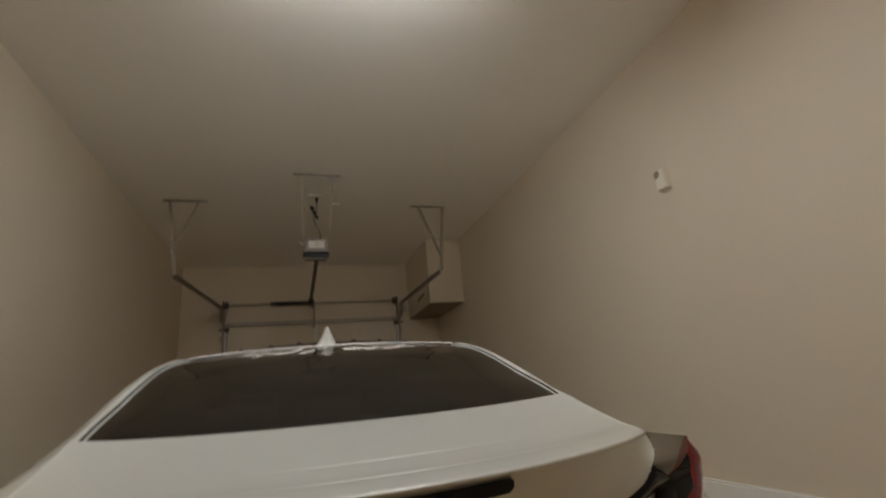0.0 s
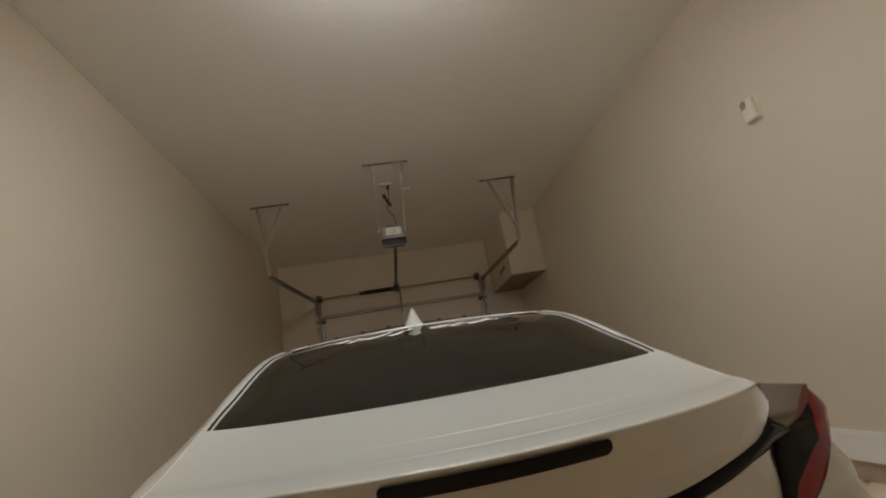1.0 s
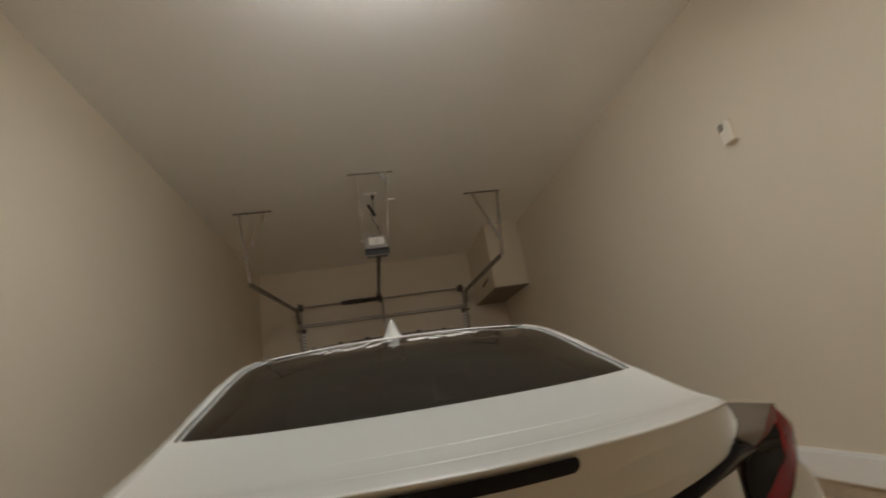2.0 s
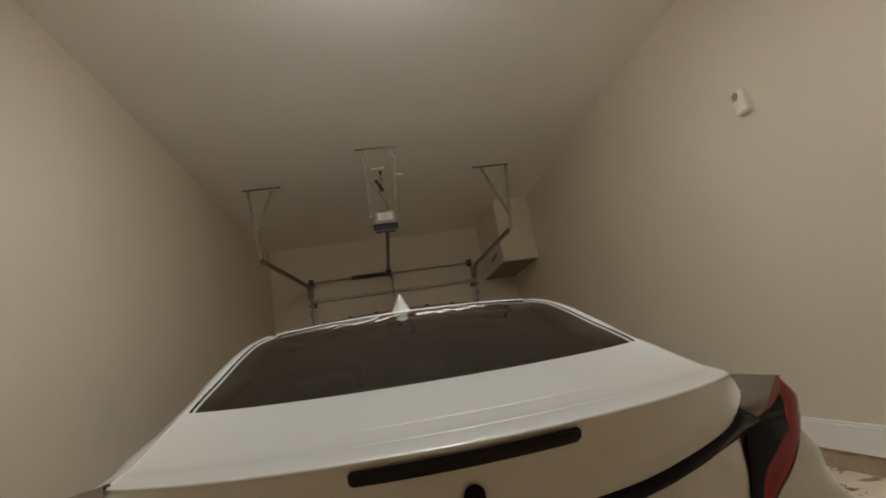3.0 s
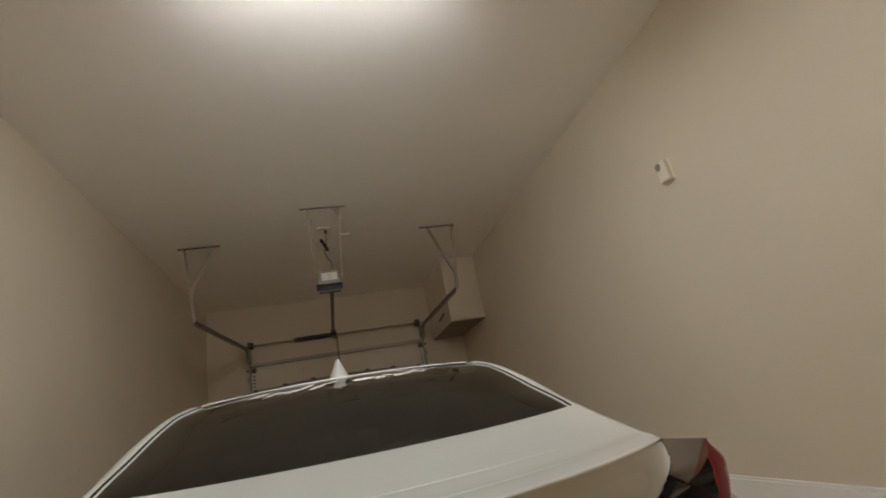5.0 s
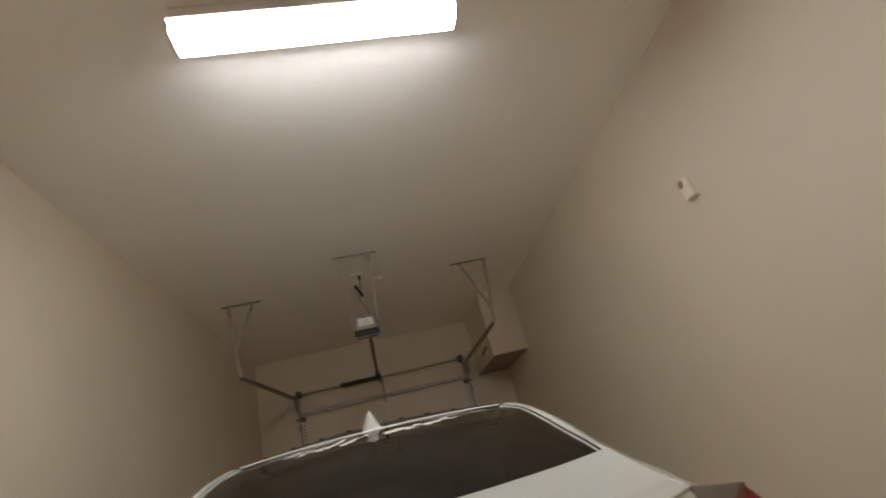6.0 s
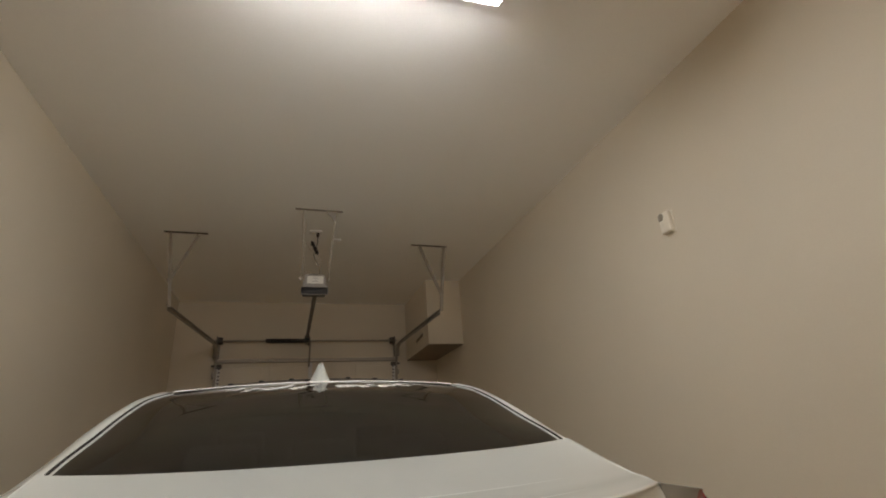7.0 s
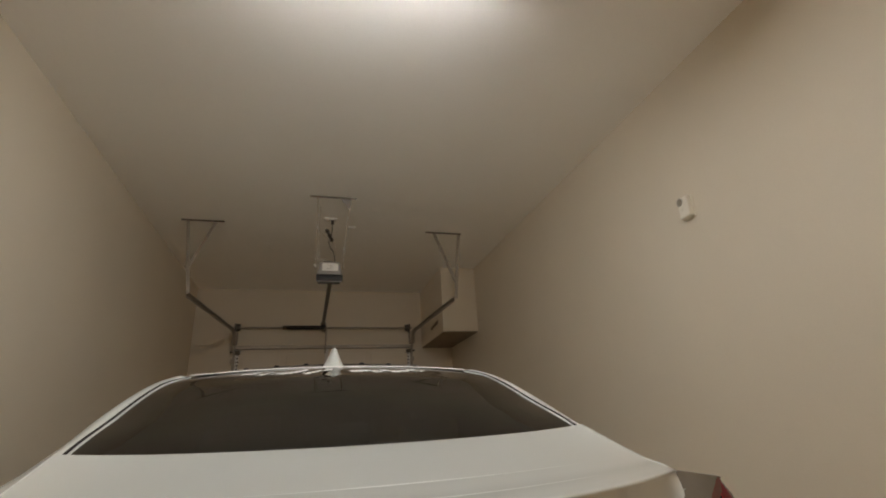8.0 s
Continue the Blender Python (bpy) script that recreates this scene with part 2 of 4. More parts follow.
def curve1(keys):
    """A smooth function through (s, value) pairs."""
    xs = [k[0] for k in keys]
    ys = [k[1] for k in keys]
    n = len(xs)
    ms = []
    for i in range(n):
        if i == 0:
            ms.append((ys[1] - ys[0]) / (xs[1] - xs[0]))
        elif i == n - 1:
            ms.append((ys[-1] - ys[-2]) / (xs[-1] - xs[-2]))
        else:
            a = (ys[i] - ys[i - 1]) / (xs[i] - xs[i - 1])
            b = (ys[i + 1] - ys[i]) / (xs[i + 1] - xs[i])
            ms.append(0.0 if a * b <= 0 else 2 * a * b / (a + b))

    def f(s):
        if s <= xs[0]:
            return ys[0]
        if s >= xs[-1]:
            return ys[-1]
        i = max(k for k in range(n - 1) if xs[k] <= s)
        h = xs[i + 1] - xs[i]
        t = (s - xs[i]) / h
        return (2 * t**3 - 3 * t**2 + 1) * ys[i] + (t**3 - 2 * t**2 + t) * h * ms[i] + (-2 * t**3 + 3 * t**2) * ys[i + 1] + (t**3 - t**2) * h * ms[i + 1]
    return f


# ---- setting ----
T = 0.15
tagged(link("floor", box(X0 - T, Y0 - T, -0.12, X1 + T, Y1 + T, 0.0), M_FLOOR), "smooth grey-beige concrete garage floor slab", "floor", kind="structure")
tagged(link("ceiling", box(X0 - T, Y0 - T, H, X1 + T, Y1 + T, H + 0.12), M_CEIL), "flat painted off-white drywall garage ceiling", "ceiling", kind="structure")
tagged(link("wall_west", box(X0 - T, Y0 - T, 0, X0, Y1 + T, H), M_WALL), "plain beige painted drywall side wall", "wall", kind="structure")
tagged(link("wall_east", box(X1, Y0 - T, 0, X1 + T, Y1 + T, H), M_WALL), "plain beige painted drywall side wall above concrete curb", "wall", kind="structure")
# unseen end wall, kept dark tan so less light bounces onto the car's tail
tagged(link("wall_south", box(X0, Y0 - T, 0, X1, Y0, H), M_BACK), "plain unseen back wall, dark tan to dim bounced light", "wall", kind="structure")
bm = box(X0, Y1, 0, DOOR_X0, Y1 + T, H)
bm = box(DOOR_X1, Y1, 0, X1, Y1 + T, H, bm=bm)
bm = box(DOOR_X0, Y1, DOOR_Z, DOOR_X1, Y1 + T, H, bm=bm)
tagged(link("wall_north", bm, M_WALL), "beige painted wall with header over the garage door", "wall", kind="structure")
# boxed-in duct beside the door
tagged(link("duct_soffit", box(1.385, 5.19, 2.245, X1, Y1, H, 0.004), M_WALL), "beige drywall soffit boxing in a duct under ceiling", "soffit", kind="structure")
# underside coloured dark brown to stand for the shade below the soffit
tagged(link("soffit_underside", box(1.391, 5.196, 2.239, X1 - 0.002, Y1 - 0.002, 2.2445), M_SHADE_BROWN), "brown panel closing the soffit below, its shade in the colour", "soffit", kind="structure")


def build_soffit_vent():
    """A narrow slotted vent let into the soffit's side."""
    vent = empty("soffit_vent", pose(1.385, 5.60, 2.398, -4, 0, 0))
    part("backing", box(-0.004, -0.19, -0.026, 0.002, 0.19, 0.026), M_SHADE_BROWN, vent, "shadowed brown opening")
    for za, zb in ((-0.032, -0.024), (0.024, 0.032)):
        part("frame_rail", box(-0.009, -0.20, za, 0.002, 0.20, zb, 0.002), M_WALL, vent)
    for ya, yb in ((-0.20, -0.188), (0.188, 0.20)):
        part("frame_end", box(-0.009, ya, -0.0235, 0.002, yb, 0.0235, 0.002), M_WALL, vent)
    for k in range(3):
        part("slat", box(-0.008, -0.186, -0.0145 + 0.012 * k, -0.0045, 0.186, -0.0100 + 0.012 * k, 0.001), M_SHADE_BROWN, vent)
    return tagged(vent, "narrow brown slotted vent in the soffit's side", "vent")


build_soffit_vent()
# curb and baseboard on the east wall
tagged(link("curb", box(X1 - 0.42, Y0, 0, X1, Y1 - 0.9, 0.392, 0.012), M_CONC), "raised tan concrete curb along the side wall", "curb", kind="structure")
tagged(link("baseboard_east", box(X1 - 0.016, Y0, 0.600, X1, Y1 - 0.9, 0.612, 0.003, bm=box(X1 - 0.022, Y0, 0.480, X1, Y1 - 0.9, 0.5995, 0.003)), M_TRIM), "painted white baseboard above concrete stem wall", "baseboard", kind="structure")


tagged(link("stem_wall", box(X1 - 0.005, Y0, 0.390, X1 + 0.002, Y1 - 0.9, 0.4795), M_STEM), "bare brown concrete stem wall below baseboard", "stem wall", kind="structure")


# ---- ceiling lamp ----
def build_ceiling_lamp(x0, x1, y0, y1):
    lamp = empty("ceiling_lamp", pose((x0 + x1) / 2, (y0 + y1) / 2, H))
    w, d = (x1 - x0) / 2, (y1 - y0) / 2
    part("housing", box(-w + 0.012, -0.93 * d, -0.080, w - 0.012, 0.93 * d, 0.0, 0.003), M_WHITE, lamp, "white enamelled steel housing")
    drop = lambda t: -0.134 - 0.010 * (1 - abs(2 * t - 1) ** 4)

    def lens(i, j):
        return Vector((-w + 0.016 + i * (2 * w - 0.032), (2 * j - 1) * d, drop(j)))
    part("diffuser", grid(1, 32, lens, 0.002), M_LAMP, lamp, "glowing white acrylic diffuser", smooth=True)
    for sy in (-1, 1):
        def cheek(i, j):
            return Vector((-w + 0.016 + i * (2 * w - 0.032), sy * d * (0.95 + 0.05 * j ** 0.5), -0.102 - 0.0315 * j))
        part("diffuser_side", grid(1, 6, cheek, 0.002), M_LAMP_SIDE, lamp, "bright ribbed side of the diffuser", smooth=True)
        part("side_rail", box(-w + 0.012, sy * 0.94 * d - 0.008, -0.104, w - 0.012, sy * 0.94 * d + 0.008, -0.004, 0.003), M_WHITE, lamp, "white steel rail holding the diffuser")
        # added baffle, hidden behind the lens, holds back the glow beside the lamp
        part("glow_baffle", box(-w + 0.012, min(sy * 0.94 * d, sy * (d + 0.033)), -0.1015, w - 0.012, max(sy * 0.94 * d, sy * (d + 0.033)), -0.0985, 0.001), M_WHITE, lamp, "thin white baffle added to keep glow off the ceiling")
    for sx in (-1, 1):
        bm = bmesh.new()
        ring = [bm.verts.new((sx * (w - 0.016), (2 * k / 24 - 1) * d, drop(k / 24) - 0.001)) for k in range(25)]
        ring += [bm.verts.new((sx * (w - 0.016), yy, -0.060)) for yy in (0.95 * d, -0.95 * d)]
        face = bm.faces.new(ring)
        res = bmesh.ops.extrude_face_region(bm, geom=[face])
        bmesh.ops.translate(bm, verts=[v for v in res["geom"] if isinstance(v, bmesh.types.BMVert)], vec=(sx * 0.016, 0, 0))
        bmesh.ops.recalc_face_normals(bm, faces=bm.faces)
        part("end_cap", bm, M_WHITE, lamp, "white plastic end cap")
    return tagged(lamp, "lit white four-foot wraparound lamp fixed to ceiling", "ceiling lamp")


build_ceiling_lamp(-0.580, 0.610, 0.822, 0.950)


# ---- garage door with its tracks, spring shaft and opener ----
def build_garage_door():
    door = empty("garage_door", pose((DOOR_X0 + DOOR_X1) / 2, Y1 - 0.03, 0))
    w = (DOOR_X1 - DOOR_X0) / 2 + 0.03
    n, h = 4, (DOOR_Z + 0.02) / 4
    for k in range(n):
        bm = box(-w, -0.022, k * h + 0.004, w, 0.022, (k + 1) * h - 0.004, 0.006)
        for c in range(4):
            xa, xb = -w + 0.08 + c * (2 * w - 0.08) / 4, -w + c * (2 * w - 0.08) / 4 + (2 * w - 0.08) / 4
            bm = box(xa, -0.027, k * h + 0.10, xb, -0.02, (k + 1) * h - 0.10, 0.006, bm=bm)
        part("panel", bm, M_DOOR, door)
    part("strut", box(-w, -0.075, DOOR_Z - 0.028, w, -0.024, DOOR_Z + 0.018, 0.004), M_STEEL, door, "galvanised steel stiffening strut")
    for sx in (-1, 1):
        bm = box(sx * w - sx * 0.005 - 0.035, -0.032, 0.3, sx * w - sx * 0.005 + 0.035, -0.024, DOOR_Z - 0.06)
        part("end_stile", bm, M_WHITE, door, "white steel end stile with punched slots")
        for k in range(14):
            zz = DOOR_Z - 0.10 - 0.045 * k
            part("slot", box(sx * (w - 0.03) - 0.012, -0.0345, zz - 0.007, sx * (w - 0.03) + 0.012, -0.0315, zz + 0.007), M_GASKET, door)
        bm = box(sx * (w - 0.02) - 0.04, -0.075, DOOR_Z - 0.09, sx * (w - 0.02) + 0.04, -0.03, DOOR_Z - 0.045, 0.004)
        part("top_roller_bracket", rod((sx * w, -0.06, DOOR_Z - 0.065), (sx * (w + 0.06), -0.06, DOOR_Z - 0.065), 0.012, 10, bm=bm), M_STEEL_DARK, door, "dark roller bracket")
    part("centre_stile", box(0.0 - 0.025, -0.034, 1.2, 0.025, -0.024, DOOR_Z - 0.03), M_WHITE, door, "white steel centre stile")
    return tagged(door, "closed beige sectional garage door with steel strut", "garage door")


build_garage_door()


def c_rail(points, inner, w=0.05, t=0.003, dep=0.026):
    """A rolled C-shaped track along the points, open towards inner."""
    pts = [Vector(p) for p in points]
    inner = Vector(inner)
    out = bmesh.new()
    prof = [(dep, -w / 2), (0, -w / 2), (0, w / 2), (dep, w / 2), (dep, w / 2 - t), (t, w / 2 - t), (t, -w / 2 + t), (dep, -w / 2 + t)]
    rings = []
    for i, p in enumerate(pts):
        d = (pts[min(i + 1, len(pts) - 1)] - pts[max(i - 1, 0)]).normalized()
        s = inner.cross(d).normalized()
        rings.append([out.verts.new(p + inner * u + s * v) for u, v in prof])
    n = len(prof)
    for a, b in zip(rings, rings[1:]):
        for k in range(n):
            out.faces.new((a[k], a[(k + 1) % n], b[(k + 1) % n], b[k]))
    out.faces.new(rings[0])
    out.faces.new(list(reversed(rings[-1])))
    return out


TRACK_END_Y, TRACK_Z = 4.08, 2.35


def build_door_track(sx, x_wall, x_end, hang, diag, label):
    """One side: upright and overhead track, flag bracket, and its hanger from the ceiling."""
    track = empty("door_track", pose(x_wall, Y1, 0))
    yb = -0.085
    r, zc = 0.30, 2.43 - 0.30
    pts = [(0, yb, 0.0), (0, yb, zc)]
    pts += [(0, yb - r * (1 - math.cos(a)), zc + r * math.sin(a)) for a in (math.pi / 2 * k / 8 for k in range(1, 9))]
    part("upright_rail", c_rail(pts[:2], (-sx, 0, 0)), M_STEEL, track)
    part("bend_rail", c_rail(pts[1:], (-sx, 0, 0)), M_STEEL, track)
    end = Vector((x_end - x_wall, TRACK_END_Y - Y1, TRACK_Z))
    part("overhead_rail", c_rail([pts[-1], end], (-sx, 0, 0), w=0.040), M_STEEL, track, "dull galvanised overhead rail")
    part("overhead_angle", angle_iron(Vector(pts[-1]) + Vector((sx * 0.004, 0.25, 0.021)), end + Vector((sx * 0.004, 0, 0.021)), 0.018, 0.003, flip=sx), M_STEEL_DARK, track)
    part("flag_bracket", box(sx * 0.0 - 0.03, yb - 0.05, 2.30, 0.03, 0.0, 2.46, 0.003), M_STEEL, track)
    for zz in (0.35, 0.95, 1.55, 2.05):
        part("jamb_bracket", box(sx * 0.004 - 0.02, yb - 0.005, zz, sx * 0.004 + 0.02, -0.001, zz + 0.06, 0.002), M_STEEL, track)
    # hanger
    ya = TRACK_END_Y - Y1
    za = H - 0.001
    a, b = hang[0] - x_wall, hang[1] - x_wall
    part("ceiling_angle", angle_iron((a, ya - 0.03, za), (b, ya - 0.03, za), -0.015, -0.003), M_ANGLE, track, "slotted steel angle screwed to ceiling")
    for k in range(7):
        xx = a + (b - a) * (k + 0.5) / 7
        part("angle_slot", box(xx - 0.012, ya - 0.0335, za - 0.013, xx + 0.012, ya - 0.0295, za - 0.006), M_GASKET, track)
    joint = Vector((diag[1] - x_wall, ya, diag[2]))
    part("hanger_strap", angle_iron((diag[0] - x_wall, ya, za - 0.004), (end.x, ya, end.z + 0.01), 0.028, 0.003, up=(0, 1, 0)), M_STEEL, track)
    part("hanger_brace", angle_iron((diag[3] - x_wall, ya + 0.006, za - 0.004), joint + Vector((0, 0.006, 0)), 0.026, 0.003, up=(0, 1, 0)), M_STEEL, track)
    part("bolt", rod((end.x, ya - 0.02, end.z + 0.03), (end.x, ya + 0.03, end.z + 0.03), 0.009, 6), M_CHROME, track, "bright hex bolt")
    part("bolt", rod(joint + Vector((0, -0.015, 0.012)), joint + Vector((0, 0.02, 0.012)), 0.007, 6), M_CHROME, track)
    return tagged(track, label, "door track", group="garage door tracks")


build_door_track(-1, -1.135, -1.256, (-1.372, -1.005), (-1.335, -1.29, 2.60, -1.10), "galvanised garage door track on slotted ceiling hanger")
build_door_track(1, 1.225, 1.212, (0.93, 1.317), (1.285, 1.235, 2.52, 1.02), "galvanised garage door track hung beside the soffit")


def build_spring_shaft():
    z, y = 2.517, Y1 - 0.085
    shaft = empty("torsion_shaft", pose(0.03, y, z))
    part("shaft", rod((-1.20, 0, 0), (1.20, 0, 0), 0.0125, 12), M_STEEL, shaft)
    n, turns, ra, rw = 620, 40, 0.026, 0.0052
    pts = [(-0.53 + 0.50 * k / n, ra * math.cos(2 * math.pi * turns * k / n), ra * math.sin(2 * math.pi * turns * k / n)) for k in range(n + 1)]
    part("spring", tube(pts, rw, 6), M_SPRING, shaft, "dark oiled torsion spring", smooth=True)
    for xx in (-0.55, -0.02):
        part("spring_cone", rod((xx - 0.02, 0, 0), (xx + 0.02, 0, 0), 0.033, 14, r2=0.024), M_STEEL_DARK, shaft)
    part("centre_bracket", box(-0.03, 0.0, -0.05, 0.0, 0.085, 0.05, 0.003), M_STEEL_DARK, shaft)
    for sx in (-1, 1):
        part("end_plate", box(sx * 1.16 - 0.006, -0.05, -0.055, sx * 1.16 + 0.006, 0.085, 0.05, 0.003), M_STEEL_DARK, shaft)
        part("cable_drum", rod((sx * 1.10, 0, 0), (sx * 1.145, 0, 0), 0.044, 20, r2=0.05), M_STEEL_DARK, shaft, "dark cast cable drum")
    return tagged(shaft, "steel torsion shaft with one dark spring", "torsion spring")


build_spring_shaft()


def build_opener():
    x, y, z = -0.042, 3.75, 2.39
    op = empty("garage_door_opener", pose(x, y, z))
    bm = box(-0.11, 0, 0.075, 0.11, 0.24, 0.205, 0.018, seg=3)
    for v in bm.verts:
        v.co.x *= 1 - 0.20 * max(0.0, (v.co.z - 0.085) / 0.12)
    part("motor_cover", bm, M_PLASTIC_GREY, op, "grey plastic motor cover, narrower at the top", smooth=True)

    def lens(i, j):
        a = -0.115 + 0.23 * j
        bulge = 0.022 * (1 - (a / 0.115) ** 2)
        return Vector((a, -0.006 - bulge * math.sin(math.pi * (0.15 + 0.85 * i)) ** 0.6, 0.018 - 0.008 * (1 - (a / 0.115) ** 2) * (1 - i) + 0.062 * i))
    part("light_lens", grid(6, 14, lens, 0.004), M_PLASTIC_DARK, op, "dark smoked light lens", smooth=True)
    part("light_base", box(-0.100, 0.006, 0.030, 0.100, 0.14, 0.076, 0.01), M_PLASTIC_DARK, op)
    part("lens_rim", tube([lens(0.0, k / 14) + Vector((0, -0.002, -0.003)) for k in range(15)], 0.004, 6), M_PLASTIC_GREY, op, "pale lower rim of the light lens", smooth=True)
    lab = part("warning_label", box(-0.066, -0.0045, 0.115, 0.075, 0.001, 0.185), M_PAPER, op, "white paper label with grey print")
    for k, (u, w2) in enumerate(((0.0, 0.045), (0.008, 0.03), (-0.004, 0.05))):
        part("print_line", box(0.004 + u - w2 / 2, -0.0056, 0.163 - 0.016 * k, 0.004 + u + w2 / 2, -0.0044, 0.167 - 0.016 * k), M_PRINT, lab)
    part("rail", box(-0.018 + 0.02, 0.22, 0.10, 0.018 + 0.02, Y1 - y - 0.12, 0.138, 0.003), M_STEEL_DARK, op, "dark steel T-rail")
    part("header_bracket", box(-0.02 + 0.03, Y1 - y - 0.16, 0.09, 0.05, Y1 - y, 0.15, 0.003), M_STEEL, op)
    part("trolley", box(-0.03 + 0.02, Y1 - y - 0.42, 0.065, 0.03 + 0.02, Y1 - y - 0.28, 0.135, 0.006), M_PLASTIC_DARK, op)
    part("door_arm", rod((0.065, Y1 - y - 0.30, 0.08), (0.065, Y1 - y - 0.10, -0.22), 0.014, 4, turn=math.pi / 4), M_STEEL, op)
    # hanger
    top = H - z - 0.001
    ya = 3.393 - y
    part("ceiling_angle", angle_iron((-0.237 - x, ya, top), (0.160 - x, ya, top), -0.014, -0.003), M_ANGLE, op, "slotted steel angle screwed to ceiling")
    foot = {-1: Vector((-0.112, 0.10, 0.16)), 1: Vector((0.112, 0.10, 0.16))}
    head = {-1: Vector((-0.165 - x, ya + 0.012, top - 0.006)), 1: Vector((0.098 - x, ya + 0.012, top - 0.006))}
    for sx in (-1, 1):
        part("hanger_strap", angle_iron(head[sx], foot[sx], 0.011, 0.002, up=(0, 1, 0), flip=sx), M_STRAP, op, "pale thin steel strap")
    bm = bmesh.new()
    vs = [bm.verts.new(p) for p in ((0.02 - x, ya - 0.004, top - 0.016), (0.112 - x, ya - 0.004, top - 0.016), (0.100 - x, ya - 0.004, top - 0.12))]
    f = bm.faces.new(vs)
    res = bmesh.ops.extrude_face_region(bm, geom=[f])
    bmesh.ops.translate(bm, verts=[v for v in res["geom"] if isinstance(v, bmesh.types.BMVert)], vec=(0, 0.004, 0))
    part("gusset_plate", bm, M_PLASTIC_GREY, op, "triangular grey steel gusset plate")
    spots = [Vector((0.100 - x, ya - 0.006, top - 0.118)), head[-1].lerp(foot[-1], 0.42), head[1].lerp(foot[1], 0.70), foot[-1] + Vector((-0.012, -0.02, 0.02)), foot[1] + Vector((0.012, -0.05, 0.01))]
    for q in spots:
        part("bolt", rod(q + Vector((0, -0.012, 0)), q + Vector((0, 0.008, 0)), 0.0075, 6), M_WHITE, op, "bright plated bolt")
    # bell wire looping along the strap and across to the mains cord
    side = [head[-1].lerp(foot[-1], 0.12 + 0.055 * k) + Vector((0.016 + 0.006 * math.sin(1.1 * k), -0.006, 0.0)) for k in range(16)]
    part("bell_wire", tube(side + [foot[-1] + Vector((-0.03, -0.02, 0.03)), Vector((-0.05, 0.03, 0.235)), Vector((0.0, 0.05, 0.218))], 0.0032, 6), M_WIRE, op, "thin pale bell wire", smooth=True)
    p, q = head[-1].lerp(foot[-1], 0.42), Vector((0.045, 0.08, 0.40))
    part("cross_wire", tube([p.lerp(q, k / 8) + Vector((0, 0, -0.02 * math.sin(math.pi * k / 8))) for k in range(9)] + [q + Vector((0.012 * (-1) ** k, 0.0, -0.022 * k)) for k in range(1, 6)], 0.003, 6), M_WIRE, op, "thin pale bell wire", smooth=True)
    part("aerial_wire", tube([(-0.05, 0.1, 0.2), (-0.04, 0.03, 0.225), (-0.09, -0.02, 0.215), (-0.145, -0.03, 0.21)], 0.0028, 6), M_WIRE, op)
    part("button_panel", box(-0.05, 0.02, 0.205, 0.03, 0.10, 0.213, 0.002), M_PLASTIC_DARK, op)
    return tagged(op, "grey ceiling-hung garage door opener with white label", "door opener")


build_opener()


def build_ceiling_outlet():
    out = empty("ceiling_outlet", pose(-0.044, 3.87, H))
    part("plate", box(-0.058, -0.036, -0.016, 0.058, 0.036, 0.0, 0.004), M_WHITE, out, "white outlet plate")
    for xx in (-0.02, 0.02):
        part("socket", rod((xx, 0, -0.019), (xx, 0, -0.015), 0.016, 16), M_PLASTIC_BEIGE, out)
    return tagged(out, "white electrical outlet plate on the ceiling", "outlet")


build_ceiling_outlet()


def build_power_cord():
    cord = empty("power_cord", pose(-0.044, 3.87, H))
    part("plug", box(0.006, -0.014, -0.055, 0.034, 0.014, -0.009, 0.006), M_CORD, cord, "black moulded plug")
    loop = [(0.02, 0, -0.05), (0.018, 0.0, -0.12), (0.0, -0.005, -0.19), (-0.012, -0.005, -0.24), (0.004, 0.0, -0.29), (0.03, 0.0, -0.33), (0.045, 0.0, -0.37), (0.05, -0.02, -0.44), (0.06, -0.03, -0.475)]
    part("cable", tube(loop, 0.0045, 8), M_CORD, cord, smooth=True)
    bundle = [(-0.034 + 0.005 * k + 0.010 * math.sin(2.4 * k), -0.006 + 0.008 * math.cos(2.4 * k), -0.115 - 0.010 * k) for k in range(12)]
    part("coiled_cable", tube(bundle, 0.015, 8), M_CORD, cord, "bundled black cable", smooth=True)
    part("tag", box(0.008, -0.006, -0.338, 0.022, -0.004, -0.322), M_PAPER, cord, "white cable tag")
    return tagged(cord, "black power cord bundled below the ceiling outlet", "power cord")


build_power_cord()


def build_small_plate(x, y):
    p = link("ceiling_clip", box(x - 0.04, y - 0.008, H - 0.018, x + 0.04, y + 0.008, H, 0.002), M_WHITE)
    return tagged(p, "small white plastic clip strip on ceiling", "clip")


build_small_plate(0.163, 4.03)


